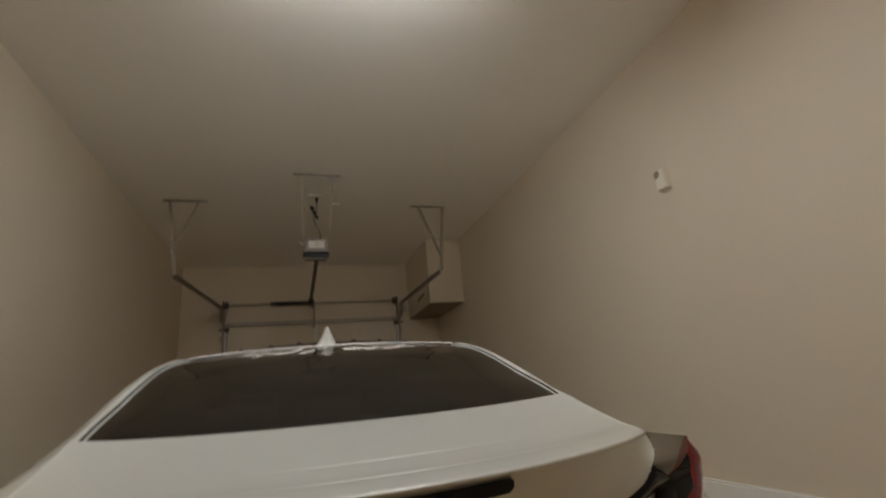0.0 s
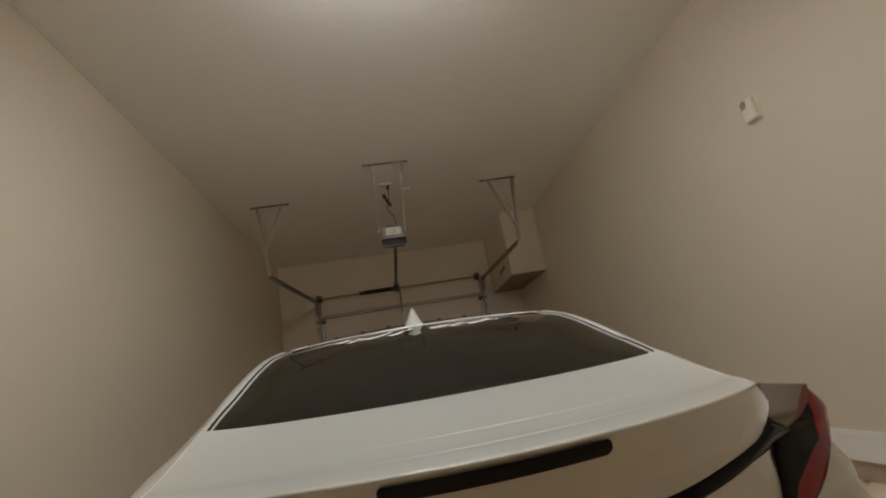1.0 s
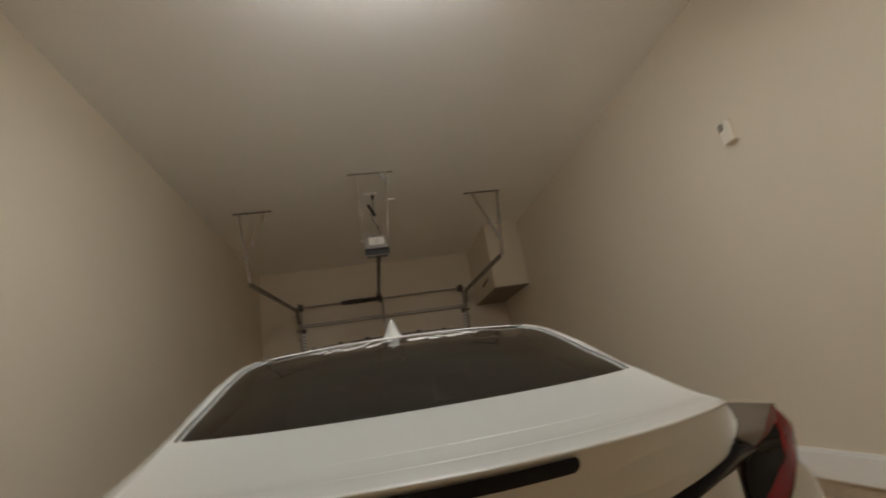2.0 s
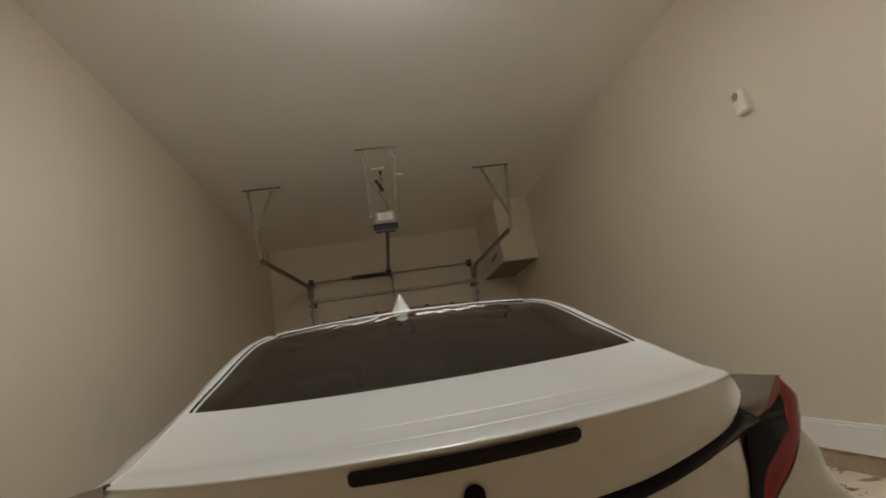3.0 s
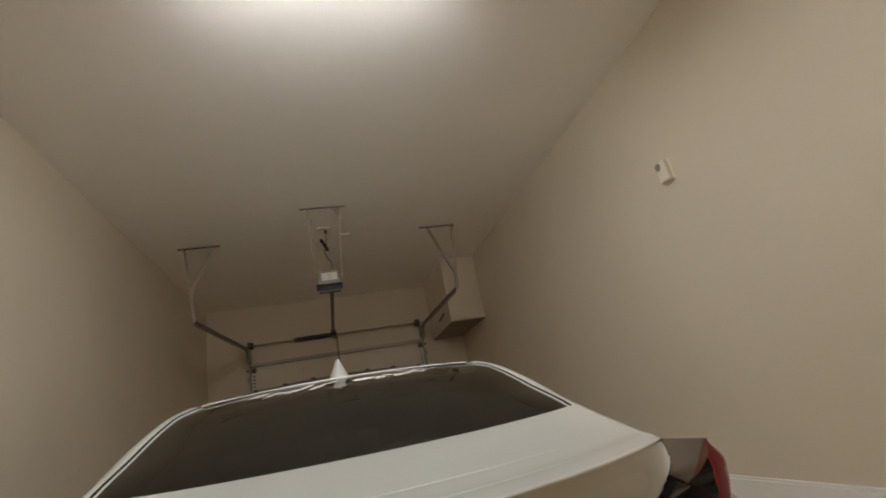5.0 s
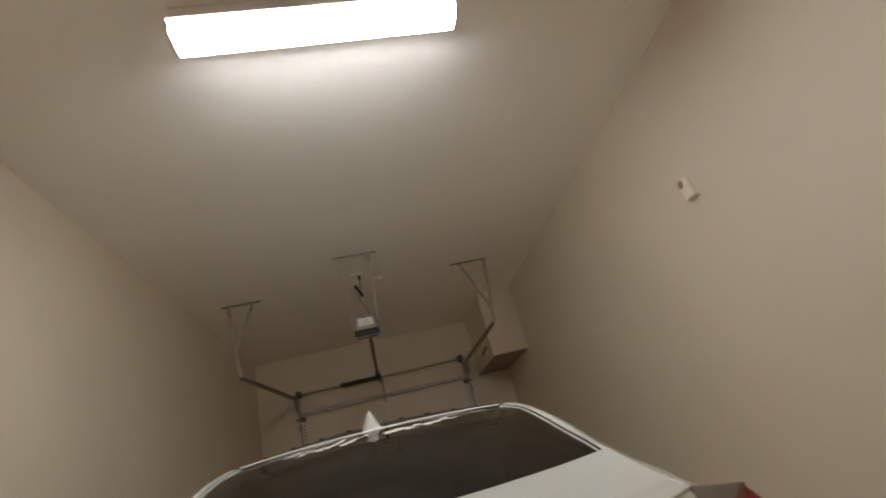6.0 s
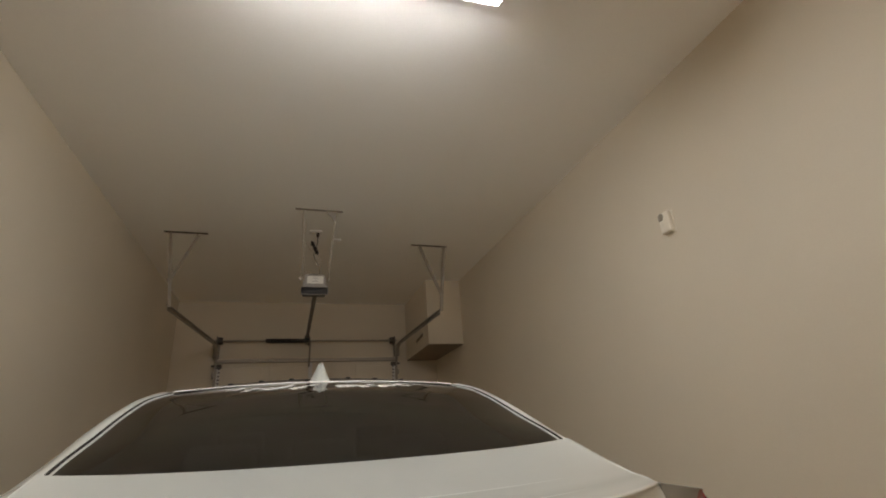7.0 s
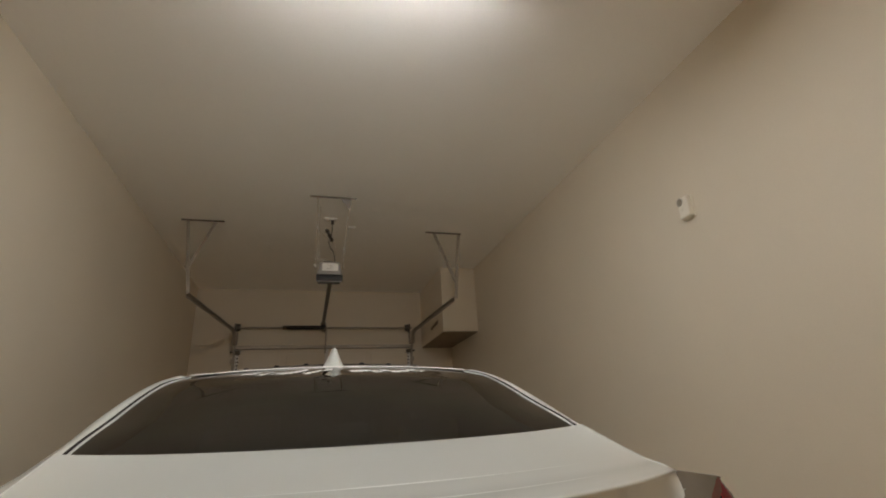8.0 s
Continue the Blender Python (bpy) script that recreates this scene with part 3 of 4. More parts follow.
# ---- alarm on the east wall ----
def build_wall_alarm():
    al = empty("wall_alarm", pose(X1, 1.540, 2.222))
    al.scale = (0.85, 0.85, 0.85)
    part("back_plate", box(-0.006, -0.05, -0.078, 0.0, 0.05, 0.078, 0.002), M_PLASTIC_BEIGE, al)
    part("case", box(-0.046, -0.045, -0.072, -0.006, 0.045, 0.072, 0.010, seg=3), M_PLASTIC_BEIGE, al, "cream plastic case")
    bm = bmesh.new()
    for k in range(5):
        bm = box(-0.0495, 0.004, 0.018 + 0.009 * k, -0.045, 0.040, 0.0225 + 0.009 * k, bm=bm)
    part("sounder_grille", bm, M_GRILLE, al, "grey sounder grille")
    part("sounder", rod((-0.0462, 0.018, 0.046), (-0.0478, 0.018, 0.046), 0.024, 24), M_GRILLE, al, "round grey sounder")
    part("test_button", rod((-0.046, 0.018, -0.01), (-0.050, 0.018, -0.01), 0.010, 18), M_PLASTIC_BEIGE, al)
    part("battery_door", box(-0.0475, -0.038, -0.060, -0.0455, 0.038, -0.030, 0.001), M_PLASTIC_BEIGE, al)
    return tagged(al, "cream plastic gas alarm fixed to the wall", "alarm")


build_wall_alarm()


# ---- leaf litter on the curb ----
def build_litter():
    rnd = random.Random(7)
    bm = bmesh.new()
    heaps = [(X1 - 0.03 - 0.34 * rnd.random(), rnd.uniform(0.2, 3.6)) for k in range(46)]
    for k in range(420):
        hx, hy = heaps[rnd.randrange(len(heaps))]
        x, y = min(X1 - 0.02, max(X1 - 0.40, hx + rnd.gauss(0, 0.016))), hy + rnd.gauss(0, 0.040)
        s, a = 0.002 + 0.019 * rnd.random() ** 3, rnd.uniform(0, math.pi)
        ring = []
        n = rnd.randint(7, 11)
        for i in range(n):
            t = 2 * math.pi * i / n
            rr = s * rnd.uniform(0.2, 1.3)
            u, v = rr * math.cos(t) * 1.7, rr * math.sin(t) * 0.7
            ring.append(bm.verts.new((x + u * math.cos(a) - v * math.sin(a), y + u * math.sin(a) + v * math.cos(a), 0.3935 + rnd.uniform(0, 0.003))))
        c = bm.verts.new((x, y, 0.395 + rnd.uniform(0, 0.004)))
        for i in range(n):
            bm.faces.new((ring[i], ring[(i + 1) % n], c))
    bmesh.ops.solidify(bm, geom=bm.faces[:], thickness=0.0015)
    return tagged(link("leaf_litter", bm, M_DIRT), "scattered brown leaf crumbs and dirt on curb", "leaf litter", kind="stuff")


build_litter()


# ---- car ----
# Local metres: x to the right, y forwards from behind the boot lip, z up.
PLAN = [(0, -0.085), (0.30, -0.045), (0.50, 0.035), (0.62, 0.11), (0.73, 0.165), (0.83, 0.215), (0.89, 0.30), (0.92, 0.45), (0.935, 0.85), (0.935, 1.6), (0.935, 2.9), (0.915, 3.8), (0.86, 4.35), (0.70, 4.62), (0.40, 4.74), (0, 4.77)]
plan_x = curve1([(k, p[0]) for k, p in enumerate(PLAN)])
plan_y = curve1([(k, p[1]) for k, p in enumerate(PLAN)])
rim_z = curve1([(-0.1, 0.99), (0.2, 0.985), (0.45, 0.965), (1.2, 0.965), (2.4, 0.955), (3.2, 0.935), (3.8, 0.87), (4.35, 0.78), (4.62, 0.73), (4.8, 0.70)])
tail_push = curve1([(0.18, 0.07), (0.30, -0.02), (0.55, -0.05), (0.68, -0.02), (0.745, 0.045), (0.80, 0.05), (0.90, 0.04), (0.96, 0.015), (1.02, 0.02)])
nose_push = curve1([(0.18, -0.10), (0.30, -0.01), (0.5, 0.03), (0.68, 0.0), (0.75, -0.05)])
side_in = curve1([(0.0, 0.07), (0.12, 0.02), (0.35, 0.0), (0.62, 0.012), (0.80, 0.0), (0.93, 0.008), (1.0, 0.030)])
S_OF_X = [(0.0, 0.0), (0.30, 1.0), (0.50, 2.0), (0.62, 3.0), (0.73, 4.0), (0.83, 5.0), (0.89, 6.0), (0.92, 7.0)]
s_of_x = curve1(S_OF_X)


def shell(s, z, side=1):
    """A point of the car's outer wall: s along the plan from the middle of the tail to the middle of the nose."""
    x, y = plan_x(s), plan_y(s)
    zt = rim_z(y)
    v = min(max((z - 0.18) / (zt - 0.18), 0), 1)
    back = max(0.0, min(1.0, (0.9 - y) / 0.6))
    front = max(0.0, min(1.0, (y - 3.9) / 0.6))
    x = max(0.0, x - side_in(v) * min(1.0, x / 0.5))
    low = min(1.0, max(0.0, (0.87 - z) / 0.085)) ** 0.8 * math.exp(-(((y - 0.30) / 0.16) ** 2))
    x += 0.066 * low * min(1.0, x / 0.8)
    return Vector((side * x, y + back * tail_push(z) + front * nose_push(z), z))


def tail_point(x, z, out=0.0):
    p = shell(s_of_x(abs(x)), z)
    q = shell(s_of_x(min(abs(x) + 0.02, 0.9)), z)
    d = (q - p)
    n = Vector((d.y, -d.x, 0))
    n = n.normalized() if n.length > 1e-6 else Vector((0, -1, 0))
    p = p + n * out
    return Vector((math.copysign(p.x, x) if x else 0.0, p.y, p.z))


lip_y = lambda x: -0.086 + 0.678 * x * x
lip_z = lambda x: 1.026 + 0.007 * x - 0.007 * (x / 0.68) ** 2
lid_half = lambda b: 0.664 - 0.006 * b
glass_y = lambda x: 0.48 + 0.17 * x * x
glass_z = lambda x: 1.103 + 0.012 * (x / 0.634) ** 2
deck_rise = curve1([(0.0, 0.0), (0.04, 0.035), (0.10, 0.075), (0.20, 0.13), (0.26, 0.185), (0.5, 0.43), (1.0, 1.0)])
strip_z = curve1([(0.0, 0.885), (0.25, 0.897), (0.42, 0.917), (0.47, 0.924), (0.52, 0.934), (0.56, 0.947), (0.59, 0.960), (0.612, 0.970), (0.637, 0.984), (0.664, 1.002)])
strip_top = curve1([(0.0, 0.884), (0.25, 0.896), (0.42, 0.916), (0.52, 0.933), (0.56, 0.945), (0.575, 0.953), (0.586, 0.957), (0.60, 0.954), (0.613, 0.949), (0.630, 0.941), (0.643, 0.934), (0.650, 0.928)])
strip_low = curve1([(0.0, 0.848), (0.25, 0.866), (0.418, 0.886), (0.514, 0.899), (0.562, 0.902), (0.60, 0.906), (0.625, 0.911), (0.643, 0.920), (0.650, 0.925)])
WHEELS = [(sx, wy) for wy in (0.97, 3.80) for sx in (-1, 1)]

# greenhouse edges, by y
roof_xo = curve1([(0.48, 0.694), (0.6, 0.690), (0.85, 0.693), (1.2, 0.676), (1.36, 0.636), (1.45, 0.612), (1.8, 0.600), (2.6, 0.605), (3.2, 0.66), (3.8, 0.74)])
roof_zo = curve1([(0.48, 1.075), (0.6, 1.113), (0.85, 1.203), (1.2, 1.322), (1.4, 1.378), (1.6, 1.400), (1.8, 1.410), (2.3, 1.408), (2.8, 1.345), (3.3, 1.16), (3.8, 0.955)])
belt_x = curve1([(0.22, 0.735), (0.48, 0.795), (0.9, 0.83), (1.6, 0.85), (2.8, 0.85), (3.8, 0.83)])


S_WING = 7.0 + max(k for k in range(200) if plan_y(7 + k / 200) <= 0.56) / 200


def build_car():
    car = empty("car", pose(CAR_X, CAR_Y, 0, 0, 0, CAR_TURN))
    n = len(PLAN) - 1

    # outer wall with the wheel arches left open
    bm = bmesh.new()
    rows, cols = 34, 150
    for side in (-1, 1):
        vs = []
        for j in range(cols + 1):
            s = n * j / cols
            zt = rim_z(plan_y(s))
            vs.append([bm.verts.new(shell(s, 0.18 + (zt - 0.18) * (i / rows), side)) for i in range(rows + 1)])
        for j in range(cols):
            for i in range(rows):
                q = [vs[j][i], vs[j + 1][i], vs[j + 1][i + 1], vs[j][i + 1]]
                c = sum((v.co for v in q), Vector()) / 4
                if abs(c.x) > 0.5 and any(math.hypot(c.y - wy, c.z - 0.335) < 0.355 for _, wy in WHEELS):
                    continue
                bm.faces.new(q)
    bmesh.ops.remove_doubles(bm, verts=bm.verts, dist=1e-5)
    body = part("body", bm, M_PAINT, car, "glossy white painted body", smooth=True)

    # shoulders beside the cabin, rear wings beside the boot lid, bonnet
    for side in (-1, 1):
        def wing(i, j):
            fold = 1 if i < 0.03 else 0
            i = max(0.0, (i * 17 - 1) / 16)
            y = 0.214 + i * (0.56 - 0.214)
            b = (y - lip_y(0.664)) / (glass_y(0.658) - lip_y(0.664))
            if b < 1:
                e = Vector((lid_half(b) - 0.002, y, lip_z(side * 0.664) + (glass_z(0.66) - lip_z(side * 0.664)) * deck_rise(b) - 0.001 + 0.006 * b))
            else:
                e = Vector((lid_half(1) + (roof_xo(y) - lid_half(1)) * min(1, (b - 1) * 3), y, roof_zo(y)))
            s = 4.0 + i * (S_WING - 4.0)
            r = shell(s, rim_z(plan_y(s)))
            m = Vector((belt_x(y), y, rim_z(y) + 0.018))
            if j < 0.65:
                t = j / 0.65
                p = e.lerp(m, t) + Vector((0.03 * math.sin(math.pi * t) * min(1, max(0, (y - 0.25) / 0.2)), 0, 0))
            else:
                p = m.lerp(r, (j - 0.65) / 0.35)
            p.z -= 0.030 * fold
            p.y += 0.004 * fold
            p.x *= side
            return p
        part("rear_wing", grid(17, 20, wing), M_PAINT, car, smooth=True)

        def shoulder(i, j):
            y = 0.56 + i * (3.82 - 0.56)
            ss = min((k for k in range(400)), key=lambda k: abs(plan_y(5 + 8 * k / 399) - y))
            r = shell(5 + 8 * ss / 399, rim_z(y))
            b = Vector((belt_x(y), y, rim_z(y) + 0.018))
            p = r.lerp(b, j)
            p.z += 0.006 * math.sin(math.pi * j)
            p.x *= side
            return p
        part("shoulder", grid(40, 4, shoulder), M_PAINT, car, smooth=True)

    def bonnet(i, j):
        a = 2 * j - 1
        s = n - (1 - i) * 0 - 3.9 * abs(a)
        r = shell(s, rim_z(plan_y(s)), 1 if a >= 0 else -1)
        c = Vector((0.83 * a, 3.80 + 0.06 * (1 - a * a), 0.945 - 0.03 * a * a))
        p = c.lerp(r, i)
        p.z += 0.05 * math.sin(math.pi * min(1, i * 1.05)) * (1 - 0.5 * a * a)
        return p
    part("bonnet", grid(16, 30, bonnet), M_PAINT, car, smooth=True)

    # boot lid: deck, rounded lip and upper rear panel in one pressing
    prof = [(0.0, 0.0), (-0.0060, -0.0006), (-0.0115, -0.0016), (-0.0150, -0.0027), (-0.0168, -0.0040), (-0.0176, -0.0056), (-0.0174, -0.0075), (-0.0165, -0.0095)]
    creases = (0.334, 0.130)
    steps = sorted({round(k / 24, 4) for k in range(25)} | {round(c + q, 4) for c in creases for q in (-0.03, -0.008, -0.003, -0.0018, 0.0, 0.0018, 0.003, 0.008)}, reverse=True)
    deck_rows, face_rows = len(steps) - 1, 14

    def crease(b, x):
        z = 0.0
        for c in creases:
            if b < c + 0.0018:
                z -= min(1.0, (c + 0.0018 - b) / 0.0036) * max(0.0, 1 - max(0.0, c - b) / 0.10)
        return z * 0.0011 * max(0.0, 1 - ((x - 0.08) / 0.36) ** 2)

    def lid(i, j):
        a = 2 * j - 1
        k = round(i * (deck_rows + len(prof) - 1 + face_rows))
        if k <= deck_rows:
            b = steps[k]
            x = a * lid_half(b)
            y = lip_y(x) + b * (glass_y(x) - lip_y(x))
            z = lip_z(x) + (glass_z(x) - lip_z(x)) * deck_rise(b) + crease(b, x) + 0.006 * b * abs(a) ** 6
            return Vector((x, y, z))
        x = a * 0.664
        if k < deck_rows + len(prof):
            dy, dz = prof[k - deck_rows]
            return Vector((x, lip_y(x) + dy, lip_z(x) + dz))
        c = (k - deck_rows - len(prof) + 1) / face_rows
        top = Vector((x, lip_y(x) + prof[-1][0], lip_z(x) + prof[-1][1]))
        bx = x * (1 - 0.048 * abs(a) ** 5)
        bot = tail_point(abs(bx), min(strip_z(abs(bx)) - 0.002, top.z - 0.004), 0.014)
        bot.x = bx
        bot.y += 0.018 * abs(a) ** 9
        p = top.lerp(bot, c)
        p.y += 0.012 * math.sin(math.pi * c) * (1 - abs(a) ** 3)
        p.x += math.copysign(0.003 * math.sin(math.pi * c ** 0.8) * abs(a) ** 9, a)
        return p
    trunk = part("trunk_lid", grid(deck_rows + len(prof) - 1 + face_rows, 96, lid), M_PAINT, car, "white boot lid with ducktail lip", smooth=True)

    for side in (-1, 1):
        def hem(b):
            x = side * lid_half(b)
            return Vector((x, lip_y(x) + b * (glass_y(x) - lip_y(x)), lip_z(x) + (glass_z(x) - lip_z(x)) * deck_rise(b) + 0.006 * b))
        part("lid_hem", tube([hem(k / 24) for k in range(25)], 0.0024, 8), M_PAINT, trunk, smooth=True)

    # dark lamp strip across the tail
    def strip(i, j):
        a = 2 * j - 1
        x = a * 0.650
        z = strip_top(abs(x)) + (strip_low(abs(x)) - strip_top(abs(x))) * i
        return tail_point(x, z, 0.013 + 0.010 * math.sin(math.pi * i) ** 0.5 + 0.006 * abs(a) ** 8)
    part("light_strip", grid(8, 70, strip, 0.004), M_BLACK, car, "gloss black strip joining the tail lamps", smooth=True)
    for side in (-1, 1):
        end = [(0.586 + 0.064 * k / 10, strip_top(0.586 + 0.064 * k / 10) + 0.001) for k in range(11)]
        end += [(0.650 - 0.040 * k / 8, strip_low(0.650 - 0.040 * k / 8) - 0.001) for k in range(9)]
        part("strip_seal", tube([tail_point(side * ex, ez, 0.019) for ex, ez in end], 0.0028, 6), M_GASKET, car, "black seal round the strip's end", smooth=True)
    # lower lid panel below the strip
    def lower(i, j):
        a = 2 * j - 1
        x = a * 0.592
        z = strip_low(abs(x)) - 0.003 - 0.13 * i
        return tail_point(x, z, 0.008)
    part("lower_lid", grid(10, 40, lower, 0.003), M_PAINT, car, smooth=True)

    # high brake lamp, badge disc, plate
    def brake(i, j):
        a = 2 * j - 1
        x = a * 0.1845 - 0.0015
        end = max(0.0, (abs(a) - 0.965) / 0.035)
        half = 0.0125 * math.sqrt(max(0.0, 1 - 0.6 * end * end))
        z = 0.9995 + 0.014 * x + (0.5 - i) * 2 * half
        b = lip_y(x) - 0.018
        return Vector((x, b + (1.008 - z) * 0.45 - 0.005 * math.sin(math.pi * i) ** 0.4, z))
    part("high_brake_lamp", grid(6, 60, brake, 0.006), M_BRAKE, trunk, "dark long high brake lamp", smooth=True)
    bm = bmesh.new()
    bmesh.ops.create_uvsphere(bm, u_segments=28, v_segments=10, radius=1.0)
    bmesh.ops.transform(bm, matrix=Matrix.Translation((0, lip_y(0) + 0.014, 0.941)) @ Matrix.Diagonal((0.0175, 0.010, 0.0165, 1)), verts=bm.verts)
    part("badge_disc", bm, M_BLACK, trunk, "round dark badge disc", smooth=True)
    part("number_plate", box(-0.155, tail_push(0.62) - 0.118, 0.54, 0.155, tail_push(0.62) - 0.104, 0.70, 0.004), M_WHITE, car, "blank white plate")

    # bumper insert and exhaust trim low on the tail
    def insert(i, j):
        x = (2 * j - 1) * 0.72
        return tail_point(x, 0.20 + 0.20 * i, 0.006)
    part("bumper_insert", grid(6, 40, insert, 0.004), M_PLASTIC_DARK, car, "textured black lower bumper", smooth=True)

    # tail lamps
    red_r = curve1([(0.735, 0.603), (0.771, 0.666), (0.787, 0.700), (0.811, 0.745), (0.847, 0.797), (0.875, 0.841), (0.90, 0.864), (0.93, 0.857), (0.96, 0.845), (0.992, 0.826)])
    red_l = curve1([(0.735, 0.552), (0.795, 0.577), (0.847, 0.601), (0.891, 0.620), (0.903, 0.627), (0.912, 0.640), (0.920, 0.651), (0.928, 0.654), (0.936, 0.645), (0.946, 0.627), (0.956, 0.614), (0.964, 0.636), (0.979, 0.672), (0.992, 0.692)])
    up_r = curve1([(0.925, 0.655), (0.934, 0.665), (0.953, 0.707), (0.980, 0.783), (0.992, 0.806)])
    band_r = curve1([(0.925, 0.658), (0.932, 0.670), (0.939, 0.692), (0.947, 0.720), (0.959, 0.764), (0.965, 0.780), (0.985, 0.811), (0.992, 0.818)])
    dk_l = curve1([(0.735, 0.547), (0.795, 0.572), (0.847, 0.596), (0.891, 0.615), (0.903, 0.623), (0.912, 0.637), (0.920, 0.649), (0.930, 0.664), (0.939, 0.690), (0.947, 0.718), (0.959, 0.763), (0.963, 0.768)])
    dk_r = curve1([(0.735, 0.572), (0.787, 0.598), (0.807, 0.613), (0.823, 0.628), (0.847, 0.676), (0.863, 0.709), (0.873, 0.738), (0.880, 0.756), (0.887, 0.763), (0.90, 0.763), (0.925, 0.758), (0.940, 0.758), (0.953, 0.763), (0.963, 0.771)])
    red_in = lambda z: red_l(z) + (up_r(z) - 0.004 - red_l(z)) * min(1.0, max(0.0, (z - 0.925) / 0.012))
    glint_r = lambda z: dk_r(z) + 0.008 * math.sin(math.pi * min(1.0, max(0.0, (0.964 - z) / 0.080))) ** 0.7
    for side in (-1, 1):
        def patch(lo, hi, fl, fr, out, swell):
            def f(i, j):
                z = lo + (hi - lo) * i
                x = fl(z) + (fr(z) - fl(z)) * j
                across = (x - red_l(z)) / (red_r(z) - red_l(z))
                out_here = out + 0.009 * max(0.0, across) ** 2 * math.exp(-((z - 0.905) / 0.055) ** 2)
                p = tail_point(x, z, out_here + swell * math.sin(math.pi * min(1.0, max(0.0, (z - 0.735) / 0.275))) ** 0.5 * math.sin(math.pi * min(1.0, max(0.0, across))) ** 0.5)
                top = min(1.0, (red_r(z) - x) / (red_r(z) - red_l(z))) * max(0.0, (z - 0.94) / 0.052) ** 1.5
                return Vector((side * p.x, p.y + 0.042 * top, p.z + 0.024 * top))
            return f
        lamp = part("tail_lamp", grid(22, 18, patch(0.735, 0.992, red_in, red_r, 0.009, 0.012), 0.006), M_RED, car, "red C-shaped tail lamp lens", smooth=True)
        part("upper_lens", grid(26, 12, patch(0.927, 0.992, red_l, up_r, 0.0130, 0.012), 0.003), M_CLEAR, lamp, "smoky clear upper lens", smooth=True)
        part("pale_band", grid(10, 4, patch(0.927, 0.992, up_r, band_r, 0.0130, 0.012), 0.003), M_RED_PALE, lamp, "faded red diagonal band", smooth=True)
        # lens edge in a brighter red that paints the glint along it
        part("glint_edge", grid(12, 3, patch(0.886, 0.963, dk_r, glint_r, 0.0135, 0.012), 0.003), M_RED_GLINT, lamp, "red edge of the inner lens with its glint painted in", smooth=True)
        brow = patch(0.735, 0.992, red_l, red_r, 0.0130, 0.012)

        def crown(i, j):
            p, ang = brow(1.0, j), math.pi / 2 * min(1.0, 2.2 * i)
            return p + Vector((0, 0.012 * (1 - math.cos(ang)) + 0.075 * max(0.0, i - 0.4), 0.005 * math.sin(ang) - 0.004 * i))
        part("lamp_top", grid(10, 16, crown), M_CLEAR, lamp, "rounded top of the lamp", smooth=True)
        part("lamp_backing", grid(8, 4, patch(0.935, 0.980, lambda z: 0.600, lambda z: red_l(z) + 0.02, -0.002, 0.0)), M_GASKET, lamp, "dark gap beside the boot lid")
        part("dark_insert", grid(20, 12, patch(0.738, 0.960, dk_l, dk_r, 0.0135, 0.012), 0.003), M_SMOKE, lamp, "dark smoked inner lens", smooth=True)
        edge = patch(0.735, 0.992, lambda z: red_l(z) - 0.004, red_r, 0.012, 0.0)
        pts = [edge(k / 48, 0) for k in range(43)]
        part("lamp_gap", tube(pts, 0.0045, 6), M_GASKET, lamp, "dark shut line")
        # black tube added to draw the dark of the gap between lid and lamp
        rim = patch(0.950, 0.974, lambda z: red_l(z) - 0.003, red_r, 0.009, 0.0)
        part("corner_gap", tube([rim(k / 14, 0) for k in range(15)], 0.0055, 8), M_GASKET, lamp, "black tube drawing the shaded gap beside the boot lid", smooth=True)
        pts = [Vector((side * q.x, q.y, q.z)) for q in (tail_point(red_r(zz) + 0.004, zz, 0.004) for zz in (0.735 + 0.22 * k / 14 for k in range(15)))]
        part("lamp_seal", tube(pts, 0.004, 6), M_GASKET, lamp)
        bead = [Vector((side * q.x, q.y, q.z)) for q in (tail_point(red_r(zz) - 0.012, zz, 0.016) for zz in (0.745 + 0.10 * k / 12 for k in range(13)))]
        part("lens_bead", tube(bead, 0.0016, 6), M_CLEAR, lamp, "fine moulded bead near the lens edge", smooth=True)

    # rear window, its gasket and the white roof end
    rg_edge_x = curve1([(0.0, 0.634), (0.4, 0.633), (0.8, 0.612), (0.93, 0.586), (1.0, 0.566)])
    rg_edge_z = curve1([(0.0, 1.098), (0.035, 1.113), (0.37, 1.206), (0.8, 1.330), (1.0, 1.372)])

    rg_bulge = curve1([(0.0, -0.012), (0.15, 0.006), (0.3, 0.028), (0.45, 0.040), (0.6, 0.042), (0.8, 0.026), (1.0, 0.024)])

    def pane(i, j, grow=0.0, lift=0.0):
        a, b = 2 * j - 1, i
        xe = rg_edge_x(b) + grow
        x = a * xe
        y0 = glass_y(x) - 0.03
        y = y0 + b * (1.325 + 0.04 * a * a - y0)
        z = rg_edge_z(b) + (1 - a * a) * rg_bulge(b)
        return Vector((x, y, z + lift))
    part("rear_window", grid(24, 40, pane, 0.004), M_GLASS_REAR, car, "dark tinted rear window", smooth=True).visible_shadow = False
    for side in (-1, 1):
        part("window_gasket", tube([pane(k / 20, 0.5 + side * 0.5, 0.0095, 0.0005) for k in range(21)], 0.006, 6), M_GASKET, car, "black rubber gasket")
        part("window_trim", tube([pane(k / 20, 0.5 + side * 0.5, 0.0025, 0.0005) for k in range(21)], 0.0035, 6), M_PAINT, car, smooth=True)

    def roof_end(i, j):
        p = pane(1.0, j, 0.004)
        a, ang = 2 * j - 1, math.pi * i
